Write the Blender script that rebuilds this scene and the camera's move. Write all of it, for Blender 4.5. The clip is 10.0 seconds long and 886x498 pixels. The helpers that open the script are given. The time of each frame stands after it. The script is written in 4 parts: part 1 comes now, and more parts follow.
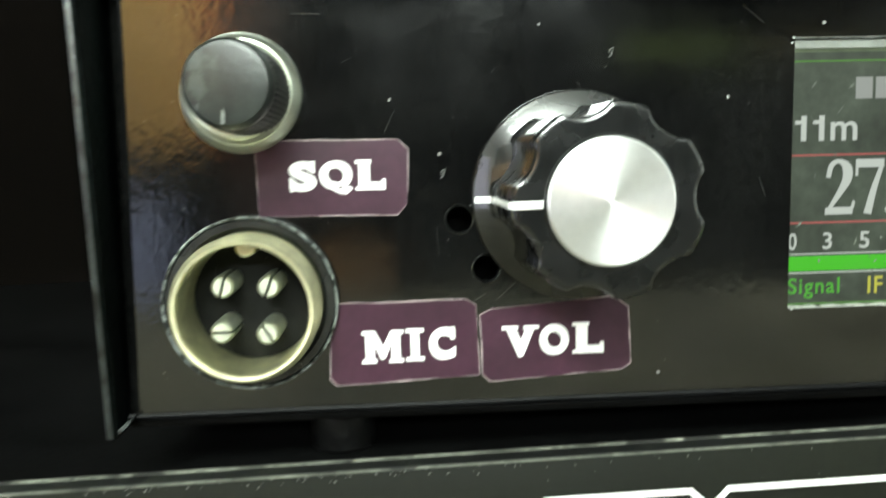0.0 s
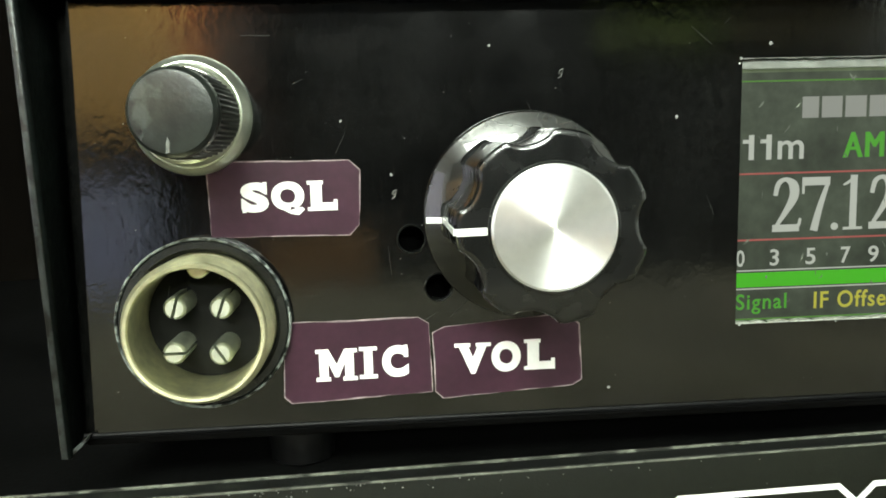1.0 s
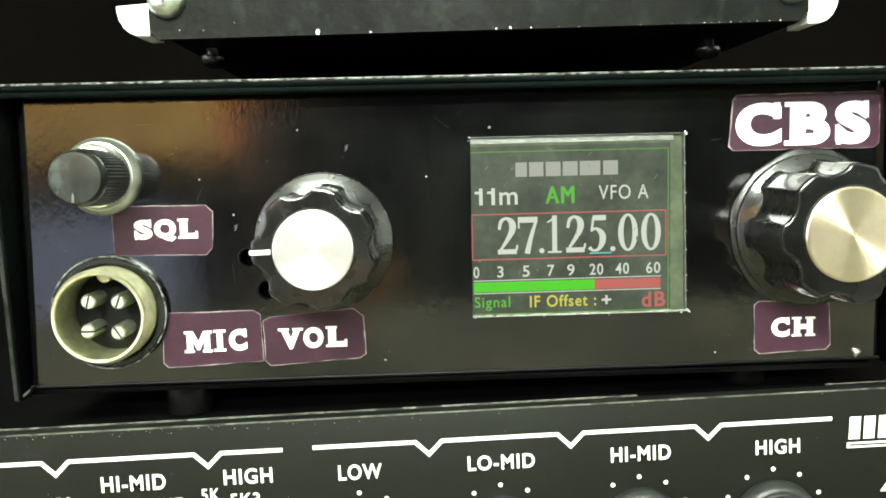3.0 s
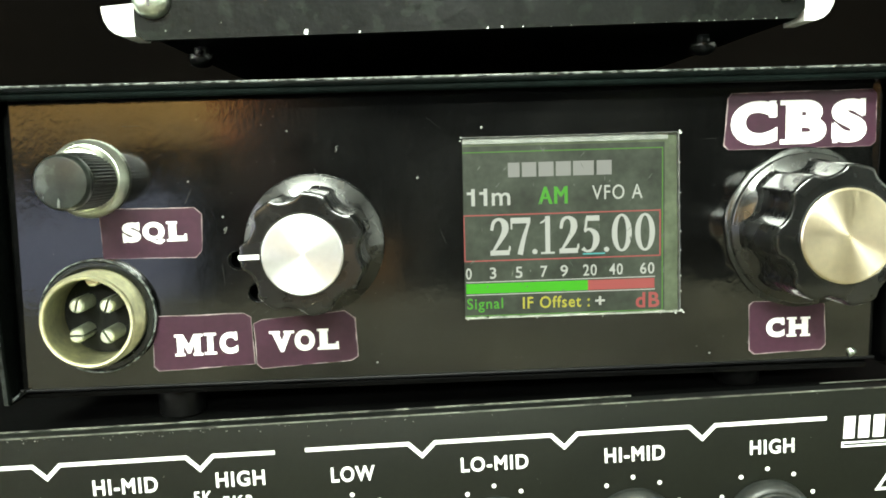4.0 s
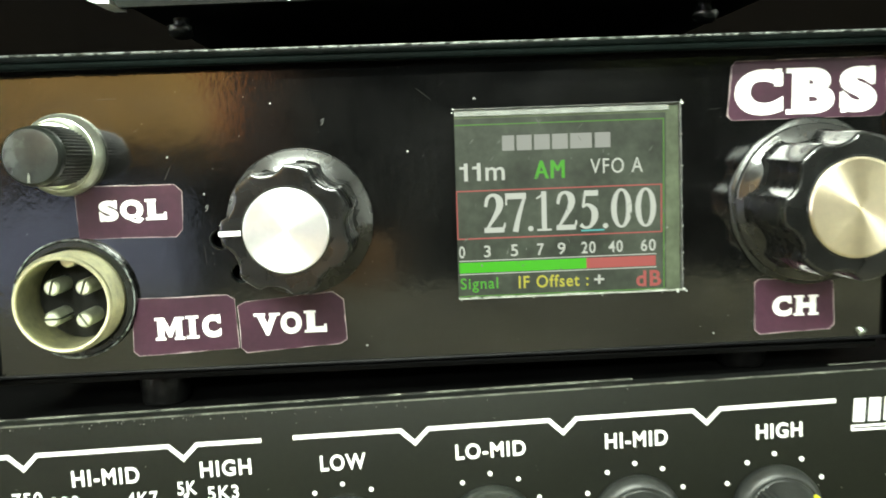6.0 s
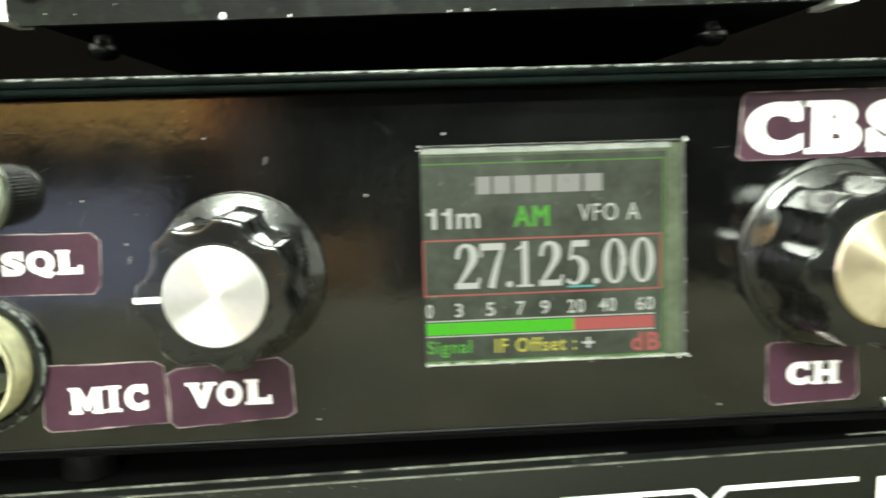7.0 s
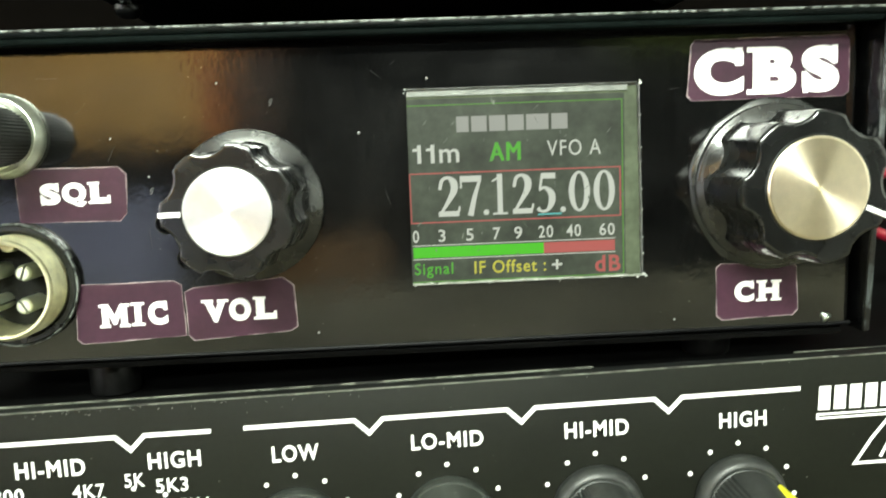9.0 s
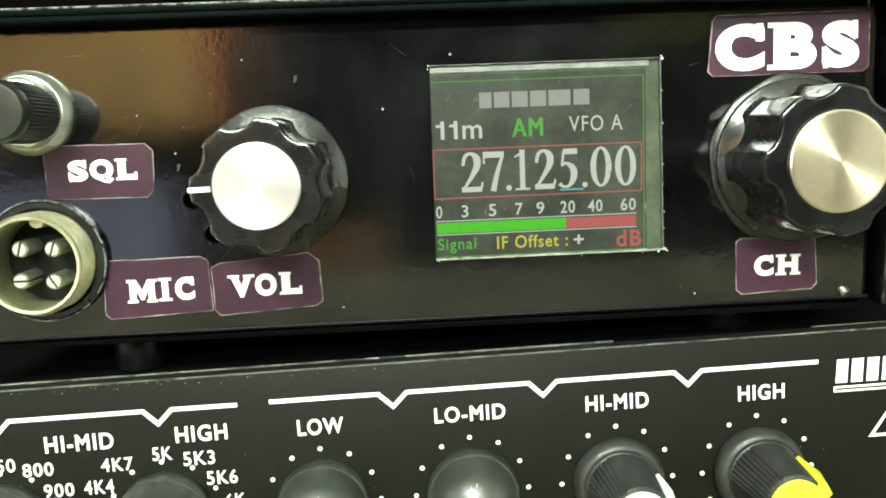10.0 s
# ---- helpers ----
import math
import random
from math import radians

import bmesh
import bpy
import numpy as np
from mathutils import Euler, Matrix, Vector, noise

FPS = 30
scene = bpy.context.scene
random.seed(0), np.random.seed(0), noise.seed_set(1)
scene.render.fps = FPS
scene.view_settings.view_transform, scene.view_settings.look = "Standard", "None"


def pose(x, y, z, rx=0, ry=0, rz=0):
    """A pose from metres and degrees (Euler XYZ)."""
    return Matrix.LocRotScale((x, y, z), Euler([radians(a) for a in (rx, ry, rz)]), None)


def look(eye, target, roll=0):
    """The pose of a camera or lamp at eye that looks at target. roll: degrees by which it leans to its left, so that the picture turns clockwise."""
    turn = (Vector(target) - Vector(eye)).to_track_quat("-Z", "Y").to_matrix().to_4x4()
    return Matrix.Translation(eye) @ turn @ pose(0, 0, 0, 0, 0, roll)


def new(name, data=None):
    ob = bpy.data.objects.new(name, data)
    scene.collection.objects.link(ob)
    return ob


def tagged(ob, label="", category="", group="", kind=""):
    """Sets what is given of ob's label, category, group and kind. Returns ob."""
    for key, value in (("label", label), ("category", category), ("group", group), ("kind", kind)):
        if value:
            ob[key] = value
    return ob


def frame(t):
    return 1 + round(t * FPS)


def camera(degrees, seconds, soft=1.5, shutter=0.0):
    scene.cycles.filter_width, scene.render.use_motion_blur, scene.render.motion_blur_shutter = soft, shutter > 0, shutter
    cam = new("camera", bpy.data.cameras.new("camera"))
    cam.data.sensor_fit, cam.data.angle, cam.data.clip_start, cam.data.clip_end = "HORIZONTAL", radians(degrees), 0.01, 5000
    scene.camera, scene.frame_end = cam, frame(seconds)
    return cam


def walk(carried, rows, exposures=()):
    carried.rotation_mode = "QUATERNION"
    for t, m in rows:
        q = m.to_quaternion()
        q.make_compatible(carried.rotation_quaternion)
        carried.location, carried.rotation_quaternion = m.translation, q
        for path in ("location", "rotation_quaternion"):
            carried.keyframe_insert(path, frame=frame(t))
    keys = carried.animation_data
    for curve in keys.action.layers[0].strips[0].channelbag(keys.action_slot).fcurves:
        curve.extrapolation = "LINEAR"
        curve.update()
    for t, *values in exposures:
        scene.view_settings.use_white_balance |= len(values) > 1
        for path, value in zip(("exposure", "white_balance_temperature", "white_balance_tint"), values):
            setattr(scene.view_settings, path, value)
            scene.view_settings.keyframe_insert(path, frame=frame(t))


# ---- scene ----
cam = camera(57.6, 10.0, soft=1.7, shutter=0.5)
# The radio's front is the plane y = 0; its display's upper left corner lies at ORIGIN.
ORIGIN = Vector((0.0, 0.0, 0.873))
PATH = [
    (0, (-0.04601, -0.09168, -0.01297), (-0.03489, 0.10683, -0.03465), -1.42),
    (0.5, (-0.04212, -0.08417, -0.00790), (-0.02626, 0.11390, -0.03069), -1.68),
    (1, (-0.04208, -0.09242, -0.00890), (-0.02756, 0.10538, -0.03465), -1.49),
    (1.5, (-0.03714, -0.09421, -0.00854), (-0.02303, 0.10396, -0.03149), -0.99),
    (1.7, (-0.03024, -0.09440, -0.00732), (-0.01194, 0.10317, -0.03250), -0.42),
    (1.8, (-0.02376, -0.09977, -0.00526), (-0.00395, 0.09762, -0.03059), -0.43),
    (1.9, (-0.01569, -0.10967, -0.00344), (0.00004, 0.08801, -0.02944), -0.43),
    (2, (-0.01180, -0.11722, -0.00238), (0.00516, 0.08052, -0.02708), -0.65),
    (2.2, (-0.01176, -0.13139, -0.00195), (0.00672, 0.06659, -0.02349), -0.85),
    (2.5, (-0.00995, -0.13770, -0.00210), (0.00127, 0.06078, -0.02410), -1.02),
    (2.7, (-0.00972, -0.13913, -0.00588), (-0.00276, 0.05988, -0.02445), -1.28),
    (3.8, (-0.00922, -0.14016, -0.00526), (-0.00256, 0.05850, -0.02739), -1.62),
    (4, (-0.00839, -0.13809, -0.00279), (-0.00166, 0.06045, -0.02589), -1.65),
    (4.5, (-0.00700, -0.13805, -0.00241), (-0.00030, 0.06052, -0.02535), -1.77),
    (5, (-0.00560, -0.13981, -0.00435), (0.00168, 0.05859, -0.02853), -1.84),
    (5.5, (-0.00357, -0.13616, -0.00960), (0.00369, 0.06222, -0.03396), -1.97),
    (5.7, (-0.00484, -0.13754, -0.00681), (0.00222, 0.06084, -0.03125), -2.05),
    (6.8, (-0.01005, -0.11036, -0.00669), (-0.00240, 0.08837, -0.02788), -1.97),
    (7, (-0.00277, -0.11298, -0.00020), (0.00711, 0.08522, -0.02508), -1.72),
    (7.2, (0.00239, -0.11798, -0.00086), (0.01286, 0.08055, -0.02272), -1.60),
    (7.5, (0.00606, -0.12197, -0.00216), (0.01381, 0.07673, -0.02352), -1.69),
    (8, (0.00285, -0.12387, -0.00354), (0.01133, 0.07490, -0.02400), -1.62),
    (8.5, (0.00430, -0.12640, -0.00672), (0.01321, 0.07217, -0.02887), -1.91),
    (8.8, (0.00217, -0.12941, -0.00857), (0.01058, 0.06919, -0.03057), -2.09),
    (9, (-0.00056, -0.12971, -0.01017), (0.00794, 0.06871, -0.03373), -2.13),
    (9.5, (-0.00274, -0.12946, -0.01103), (0.00630, 0.06862, -0.03720), -2.17),
    (10, (-0.00442, -0.13119, -0.01182), (0.00382, 0.06685, -0.03847), -2.31),
]
walk(cam, [(t, look(Vector(eye) + ORIGIN, Vector(target) + ORIGIN, roll)) for t, eye, target, roll in PATH],
     exposures=[(0, 0.0, 6150, 10), (0.5, -0.3, 6400, 10), (1.5, -0.24, 6450, 9), (2.0, 0.06, 6500, 9), (2.5, 0.34, 6480, 9), (4.0, 0.2, 6480, 7.5), (5.0, 0.22, 6480, 7.5), (7.0, 0.18, 6480, 9), (7.5, 0.29, 6480, 10), (8.5, 0.22, 6480, 9), (9.5, 0.08, 6480, 8), (10.0, 0.08, 6480, 7.5)])

# ---- light ----
world = bpy.data.worlds.new("room_air")
world.use_nodes = True
world.node_tree.nodes["Background"].inputs["Color"].default_value = (0.75, 0.85, 1.0, 1)
world.node_tree.nodes["Background"].inputs["Strength"].default_value = 0.02
scene.world = world


def area_lamp(name, eye, target, size_x, size_y, watts, color):
    data = bpy.data.lights.new(name, "AREA")
    data.shape, data.size, data.size_y, data.energy, data.color = "RECTANGLE", size_x, size_y, watts, color
    ob = new(name, data)
    ob.matrix_world = look(eye, target)
    return ob


area_lamp("panel_glow", (-0.42, -2.1, 2.27), (-0.42, -2.1, 0.0), 1.2, 0.6, 122, (0.92, 1.0, 0.87))
area_lamp("wall_glow", (0.1, -3.18, 2.0), (0.0, 0.0, 0.87), 1.2, 0.22, 79, (0.92, 1.0, 0.88))


# ---- materials ----
def material(name, color, rough=0.5, metal=0.0, grain=0.0, grain_scale=900.0, stain=0.0, stain_scale=60.0, bump=0.0,
             bump_scale=1500.0, coat=0.0, ior=1.5, wear=None, wear_at=0.66, wear_scale=250.0, rough_var=0.0,
             aniso=0.0, glow=None, glow_strength=0.0):
    """A principled surface with fine grain, larger stains, relief and, if asked, worn spots of another colour."""
    m = bpy.data.materials.new(name)
    m.use_nodes = True
    nodes, links = m.node_tree.nodes, m.node_tree.links
    b = nodes["Principled BSDF"]
    b.inputs["Base Color"].default_value = (*color, 1)
    b.inputs["Roughness"].default_value = rough
    b.inputs["Metallic"].default_value = metal
    b.inputs["IOR"].default_value = ior
    b.inputs["Coat Weight"].default_value = coat
    b.inputs["Coat Roughness"].default_value = 0.06
    where = nodes.new("ShaderNodeTexCoord").outputs["Object"]

    def cloud(scale, detail=4.0):
        n = nodes.new("ShaderNodeTexNoise")
        n.inputs["Scale"].default_value, n.inputs["Detail"].default_value = scale, detail
        links.new(where, n.inputs["Vector"])
        return n.outputs["Fac"]

    def ranged(value, lo, hi, a, z):
        n = nodes.new("ShaderNodeMapRange")
        for key, v in (("From Min", lo), ("From Max", hi), ("To Min", a), ("To Max", z)):
            n.inputs[key].default_value = v
        links.new(value, n.inputs["Value"])
        return n.outputs["Result"]

    col = None
    if grain or stain:
        a = ranged(cloud(grain_scale), 0.3, 0.7, 1 - grain, 1 + grain)
        s = ranged(cloud(stain_scale, 6.0), 0.3, 0.7, 1 - stain, 1 + stain)
        mul = nodes.new("ShaderNodeMath")
        mul.operation = "MULTIPLY"
        links.new(a, mul.inputs[0]), links.new(s, mul.inputs[1])
        tint = nodes.new("ShaderNodeVectorMath")
        tint.operation = "SCALE"
        tint.inputs[0].default_value = color
        links.new(mul.outputs[0], tint.inputs["Scale"])
        col = tint.outputs[0]
    if wear:
        mix = nodes.new("ShaderNodeMix")
        mix.data_type = "RGBA"
        mix.inputs["A"].default_value, mix.inputs["B"].default_value = (*color, 1), (*wear, 1)
        if col:
            links.new(col, mix.inputs["A"])
        links.new(ranged(cloud(wear_scale, 8.0), wear_at, wear_at + 0.05, 0, 1), mix.inputs["Factor"])
        col = mix.outputs["Result"]
    if col:
        links.new(col, b.inputs["Base Color"])
    if rough_var:
        links.new(ranged(cloud(stain_scale * 1.7, 6.0), 0.3, 0.7, max(rough - rough_var, 0.02), rough + rough_var), b.inputs["Roughness"])
    if bump:
        n = nodes.new("ShaderNodeBump")
        n.inputs["Strength"].default_value, n.inputs["Distance"].default_value = bump, 0.0003
        links.new(cloud(bump_scale, 3.0), n.inputs["Height"])
        links.new(n.outputs["Normal"], b.inputs["Normal"])
    if aniso:
        b.inputs["Anisotropic"].default_value = aniso
        n = nodes.new("ShaderNodeTangent")
        n.direction_type, n.axis = "RADIAL", "Y"
        b.inputs["Anisotropic Rotation"].default_value = 0.25
        links.new(n.outputs["Tangent"], b.inputs["Tangent"])
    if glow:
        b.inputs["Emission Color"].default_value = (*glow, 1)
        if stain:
            # Noise puts film reflections, smudges and uneven backlight into the emission.
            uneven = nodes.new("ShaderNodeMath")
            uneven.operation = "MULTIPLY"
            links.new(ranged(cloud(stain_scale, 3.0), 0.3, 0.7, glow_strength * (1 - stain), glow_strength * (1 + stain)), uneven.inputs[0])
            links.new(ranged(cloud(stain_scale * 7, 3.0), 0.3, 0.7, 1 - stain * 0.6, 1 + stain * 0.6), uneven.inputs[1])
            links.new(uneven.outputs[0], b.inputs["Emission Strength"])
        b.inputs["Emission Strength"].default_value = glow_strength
    return m


PANEL = material("black_lacquer", (0.0029, 0.0029, 0.0028), 0.1, grain=0.4, stain=0.7, bump=0.045, bump_scale=300, ior=1.8, rough_var=0.03, stain_scale=60)
def add_ripples(m, strength, scale):
    """Patches of runs and orange peel in a thick coat of paint, drawn out downwards."""
    nodes, links = m.node_tree.nodes, m.node_tree.links
    first = next(n for n in nodes if n.type == "BUMP")
    where = nodes.new("ShaderNodeMapping")
    where.inputs["Scale"].default_value = (1.0, 1.0, 0.7)
    links.new(nodes.new("ShaderNodeTexCoord").outputs["Object"], where.inputs["Vector"])
    fine, wide = nodes.new("ShaderNodeTexNoise"), nodes.new("ShaderNodeTexNoise")
    fine.inputs["Scale"].default_value, fine.inputs["Detail"].default_value, fine.inputs["Distortion"].default_value = scale, 3.0, 0.6
    wide.inputs["Scale"].default_value, wide.inputs["Detail"].default_value = 70.0, 2.0
    mask, height, bump = nodes.new("ShaderNodeMapRange"), nodes.new("ShaderNodeMath"), nodes.new("ShaderNodeBump")
    mask.inputs["From Min"].default_value, mask.inputs["From Max"].default_value, mask.inputs["To Min"].default_value = 0.46, 0.62, 0.12
    height.operation = "MULTIPLY"
    for n in (fine, wide):
        links.new(where.outputs["Vector"], n.inputs["Vector"])
    links.new(wide.outputs["Fac"], mask.inputs["Value"])
    # The coat is thickest along the upper and the left edge.
    axes, top, side, sums = nodes.new("ShaderNodeSeparateXYZ"), nodes.new("ShaderNodeMapRange"), nodes.new("ShaderNodeMapRange"), nodes.new("ShaderNodeMath")
    links.new(nodes.new("ShaderNodeTexCoord").outputs["Object"], axes.inputs["Vector"])
    top.inputs["From Min"].default_value, top.inputs["From Max"].default_value, top.inputs["To Max"].default_value = 0.0025, 0.0085, 2.6
    side.inputs["From Min"].default_value, side.inputs["From Max"].default_value, side.inputs["To Max"].default_value = -0.062, -0.073, 1.7
    links.new(axes.outputs["Z"], top.inputs["Value"])
    links.new(axes.outputs["X"], side.inputs["Value"])
    sums.operation = "ADD"
    links.new(top.outputs["Result"], sums.inputs[0])
    links.new(side.outputs["Result"], sums.inputs[1])
    whole = nodes.new("ShaderNodeMath")
    whole.operation = "ADD"
    links.new(sums.outputs[0], whole.inputs[0])
    links.new(mask.outputs["Result"], whole.inputs[1])
    links.new(whole.outputs[0], height.inputs[0])
    links.new(fine.outputs["Fac"], height.inputs[1])
    bump.inputs["Strength"].default_value, bump.inputs["Distance"].default_value = strength, 0.0003
    links.new(height.outputs[0], bump.inputs["Height"])
    links.new(bump.outputs["Normal"], first.inputs["Normal"])


add_ripples(PANEL, 0.035, 1000.0)
SHELL = material("black_enamel", (0.008, 0.009, 0.008), 0.25, grain=0.3, stain=0.4, bump=0.15, bump_scale=1200, ior=1.6, rough_var=0.1)
SIDE = material("dull_black_side", (0.0022, 0.003, 0.0028), 0.4, grain=0.5, stain=0.5, bump=0.4, bump_scale=900, ior=1.12)
EDGE = material("worn_black_edge", (0.0014, 0.0024, 0.0021), 0.35, grain=0.5, stain=0.5, bump=0.4, bump_scale=650, ior=1.13, wear=(0.05, 0.055, 0.05), wear_at=0.72, wear_scale=1500)
KNOB = material("black_bakelite", (0.0035, 0.0037, 0.0036), 0.27, stain=0.5, ior=1.42, rough_var=0.06, stain_scale=150, coat=1.0)
KNOB_GREY = material("dull_grey_plastic", (0.022, 0.024, 0.022), 0.42, grain=0.25, stain=0.35, stain_scale=260, bump=0.1)
RUBBER = material("dark_rubber", (0.024, 0.028, 0.023), 0.36, ior=1.75, grain=0.15, stain=0.2, stain_scale=120, bump=0.05, wear=(0.2, 0.2, 0.18), wear_at=0.71, wear_scale=500)
ALU = material("spun_aluminium", (0.96, 0.96, 0.96), 0.42, metal=1, grain=0.03, bump=0.02, bump_scale=4000, aniso=0.82)
ALU_DULL = material("satin_aluminium", (0.72, 0.76, 0.64), 0.42, metal=1, grain=0.08, stain=0.12, bump=0.08, bump_scale=2500)
BRASS = material("spun_brass", (0.89, 0.77, 0.57), 0.29, metal=1, grain=0.04, bump=0.02, bump_scale=4000, aniso=0.8)
NICKEL = material("yellowed_nickel", (0.72, 0.70, 0.47), 0.42, metal=1, grain=0.1, stain=0.2, stain_scale=250, bump=0.1, bump_scale=2500)
INSERT = material("connector_insert", (0.004, 0.004, 0.0035), 0.8, ior=1.25, grain=0.3, stain=0.3, stain_scale=300)
PLUM = material("plum_sticker", (0.034, 0.0115, 0.0225), 0.3, grain=0.15, stain=0.25, stain_scale=120, bump=0.05, bump_scale=2000)
PAPER = material("sticker_paper", (0.27, 0.215, 0.22), 0.6, grain=0.3, grain_scale=2500, stain=0.4, stain_scale=500)
INK = material("white_print", (0.88, 0.88, 0.86), 0.45, grain=0.04, stain=0.05, stain_scale=300)
POINTER = material("white_paint", (0.82, 0.82, 0.80), 0.4, grain=0.06, stain=0.1, stain_scale=400)
FACE = material("satin_black_plate", (0.0040, 0.0046, 0.0025), 0.45, ior=1.27, grain=0.15, stain=0.2, stain_scale=40, bump=0.08, bump_scale=3000)
BEAD = material("dull_black_bead", (0.002, 0.002, 0.0022), 0.42, ior=1.2, grain=0.4, stain=0.9, stain_scale=45)
FOOT = material("black_foot_rubber", (0.003, 0.003, 0.003), 0.3, ior=1.25, grain=0.3, stain=0.4)
CASE = material("black_case", (0.0025, 0.0025, 0.0025), 0.5, ior=1.12, grain=0.3, stain=0.4, bump=0.15)
CHIPPED = material("chipped_plate_edge", (0.006, 0.0065, 0.006), 0.5, grain=0.3, stain=0.4, wear=(0.035, 0.04, 0.03), wear_at=0.64, wear_scale=350)
EDGE_LINE = material("pale_edge_line", (0.11, 0.115, 0.095), 0.4, grain=0.4, stain=0.6, stain_scale=180, wear=(0.02, 0.02, 0.018), wear_at=0.56, wear_scale=160)
UPPER = material("weathered_grey_plate", (0.0024, 0.0028, 0.0022), 0.47, ior=1.2, grain=0.5, grain_scale=1500, stain=0.75, stain_scale=55, bump=0.35, bump_scale=420, wear=(0.0065, 0.0085, 0.0062), wear_at=0.55, wear_scale=330, rough_var=0.16)
GLOSS = material("glossy_black_enamel", (0.0018, 0.0019, 0.0019), 0.16, ior=1.5, grain=0.3, stain=0.4, bump=0.1, bump_scale=700, rough_var=0.06)
DULL_RIM = material("dull_scuffed_edge", (0.035, 0.04, 0.04), 0.35, grain=0.5, grain_scale=1200, stain=0.5, stain_scale=180, bump=0.5, bump_scale=700, wear=(0.005, 0.005, 0.005), wear_at=0.5, wear_scale=420)
HEM = material("hem_enamel", (0.0018, 0.0034, 0.003), 0.6, ior=1.1, grain=0.4, stain=0.5, bump=0.2, bump_scale=700)
SIDE_RIM = material("rubbed_dark_edge", (0.02, 0.023, 0.023), 0.3, ior=1.5, grain=0.5, grain_scale=1200, stain=0.5, stain_scale=180, bump=0.5, bump_scale=700, wear=(0.004, 0.004, 0.004), wear_at=0.55, wear_scale=420)
# Scuffs and the bright highlight along the edge are both in this colour.
RIM = material("scuffed_highlit_edge", (0.15, 0.165, 0.155), 0.32, grain=0.5, grain_scale=1200, stain=0.5, stain_scale=220, bump=0.6, bump_scale=700, wear=(0.008, 0.009, 0.008), wear_at=0.5, wear_scale=800)
GRIP = material("dark_olive_plastic", (0.010, 0.0115, 0.0085), 0.45, grain=0.25, stain=0.4, stain_scale=260, bump=0.1)
GREY_TOP = material("worn_grey_plastic", (0.014, 0.017, 0.0145), 0.3, ior=1.5, grain=0.2, stain=0.5, stain_scale=300, bump=0.08, wear=(0.045, 0.052, 0.047), wear_at=0.54, wear_scale=210)
WHITE = material("white_plastic", (0.84, 0.85, 0.82), 0.35, grain=0.03, stain=0.04)
ZINC = material("zinc_screw", (0.62, 0.68, 0.60), 0.32, metal=1, grain=0.12, stain=0.25, stain_scale=500, bump=0.1)
RED_SHEATH = material("red_sheath", (0.16, 0.003, 0.012), 0.45, grain=0.06, stain=0.15, stain_scale=200)
YELLOW = material("yellow_plastic", (0.68, 0.64, 0.03), 0.35, grain=0.05, stain=0.12, stain_scale=400)
GLASS_EDGE = material("display_frame", (0.16, 0.17, 0.155), 0.35, grain=0.15, stain=0.2, stain_scale=200)
CUT = material("cut_plastic", (0.24, 0.25, 0.22), 0.5, grain=0.5, grain_scale=2500, stain=0.5, stain_scale=500)
CHIP = material("bright_chip", (0.34, 0.35, 0.33), 0.3, grain=0.4, grain_scale=2500, stain=0.5, stain_scale=600)
CUT_DARK = material("cut_lacquer", (0.08, 0.08, 0.075), 0.5, grain=0.5, grain_scale=2500, stain=0.5, stain_scale=600)
SCRATCH = material("hairline", (0.035, 0.035, 0.033), 0.5, grain=0.4)
FILM = material("film_smear", (0.10, 0.115, 0.09), 0.6, grain=0.5, grain_scale=2500)
HOLE = material("hole_dark", (0.0012, 0.0012, 0.0012), 0.8, ior=1.1, grain=0.2)
DUST_DARK = material("olive_dust", (0.035, 0.04, 0.026), 0.8, grain=0.5, stain=0.5)
DUST = material("pale_dust", (0.2, 0.2, 0.19), 0.8, grain=0.3)
DESK = material("dark_laminate", (0.165, 0.150, 0.105), 0.85, ior=1.15, grain=0.06, grain_scale=200, stain=0.5, stain_scale=14, bump=0.05)
SKY = material("overcast_sky", (0.0, 0.0, 0.0), 1.0, glow=(0.93, 0.92, 1.0), glow_strength=4.0)
CLEAR = material("window_glass", (1.0, 1.0, 1.0), 0.02)
CLEAR.node_tree.nodes["Principled BSDF"].inputs["Transmission Weight"].default_value = 1.0
WOOD = material("brown_wood", (0.48, 0.27, 0.085), 0.5, grain=0.15, grain_scale=40, stain=0.25, stain_scale=4, bump=0.1, bump_scale=60)
# Near-black brown: the shade behind the equipment is put into the colour.
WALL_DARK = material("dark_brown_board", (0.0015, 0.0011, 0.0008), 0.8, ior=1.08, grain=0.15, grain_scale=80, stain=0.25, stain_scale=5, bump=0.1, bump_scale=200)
PLASTER = material("painted_plaster", (0.80, 0.81, 0.78), 0.8, grain=0.04, grain_scale=120, stain=0.06, stain_scale=2, bump=0.1, bump_scale=150)
DARK_CLOTH = material("dark_cloth", (0.006, 0.0065, 0.007), 0.9, ior=1.05, grain=0.3, grain_scale=300, stain=0.3, stain_scale=8, bump=0.2, bump_scale=500)
CRATE = material("rough_brown_board", (0.17, 0.085, 0.03), 0.7, grain=0.3, grain_scale=50, stain=0.4, stain_scale=7, bump=0.2, bump_scale=80)
RED_WOOD = material("reddish_wood", (0.42, 0.12, 0.035), 0.5, grain=0.2, grain_scale=40, stain=0.4, stain_scale=6)
DARK_RED = material("dark_red_wood", (0.022, 0.007, 0.004), 0.6, grain=0.2, grain_scale=40, stain=0.5, stain_scale=7)
NAVY = material("navy_cloth", (0.27, 0.28, 0.42), 0.8, grain=0.2, grain_scale=300, stain=0.2, stain_scale=8, bump=0.2, bump_scale=400)
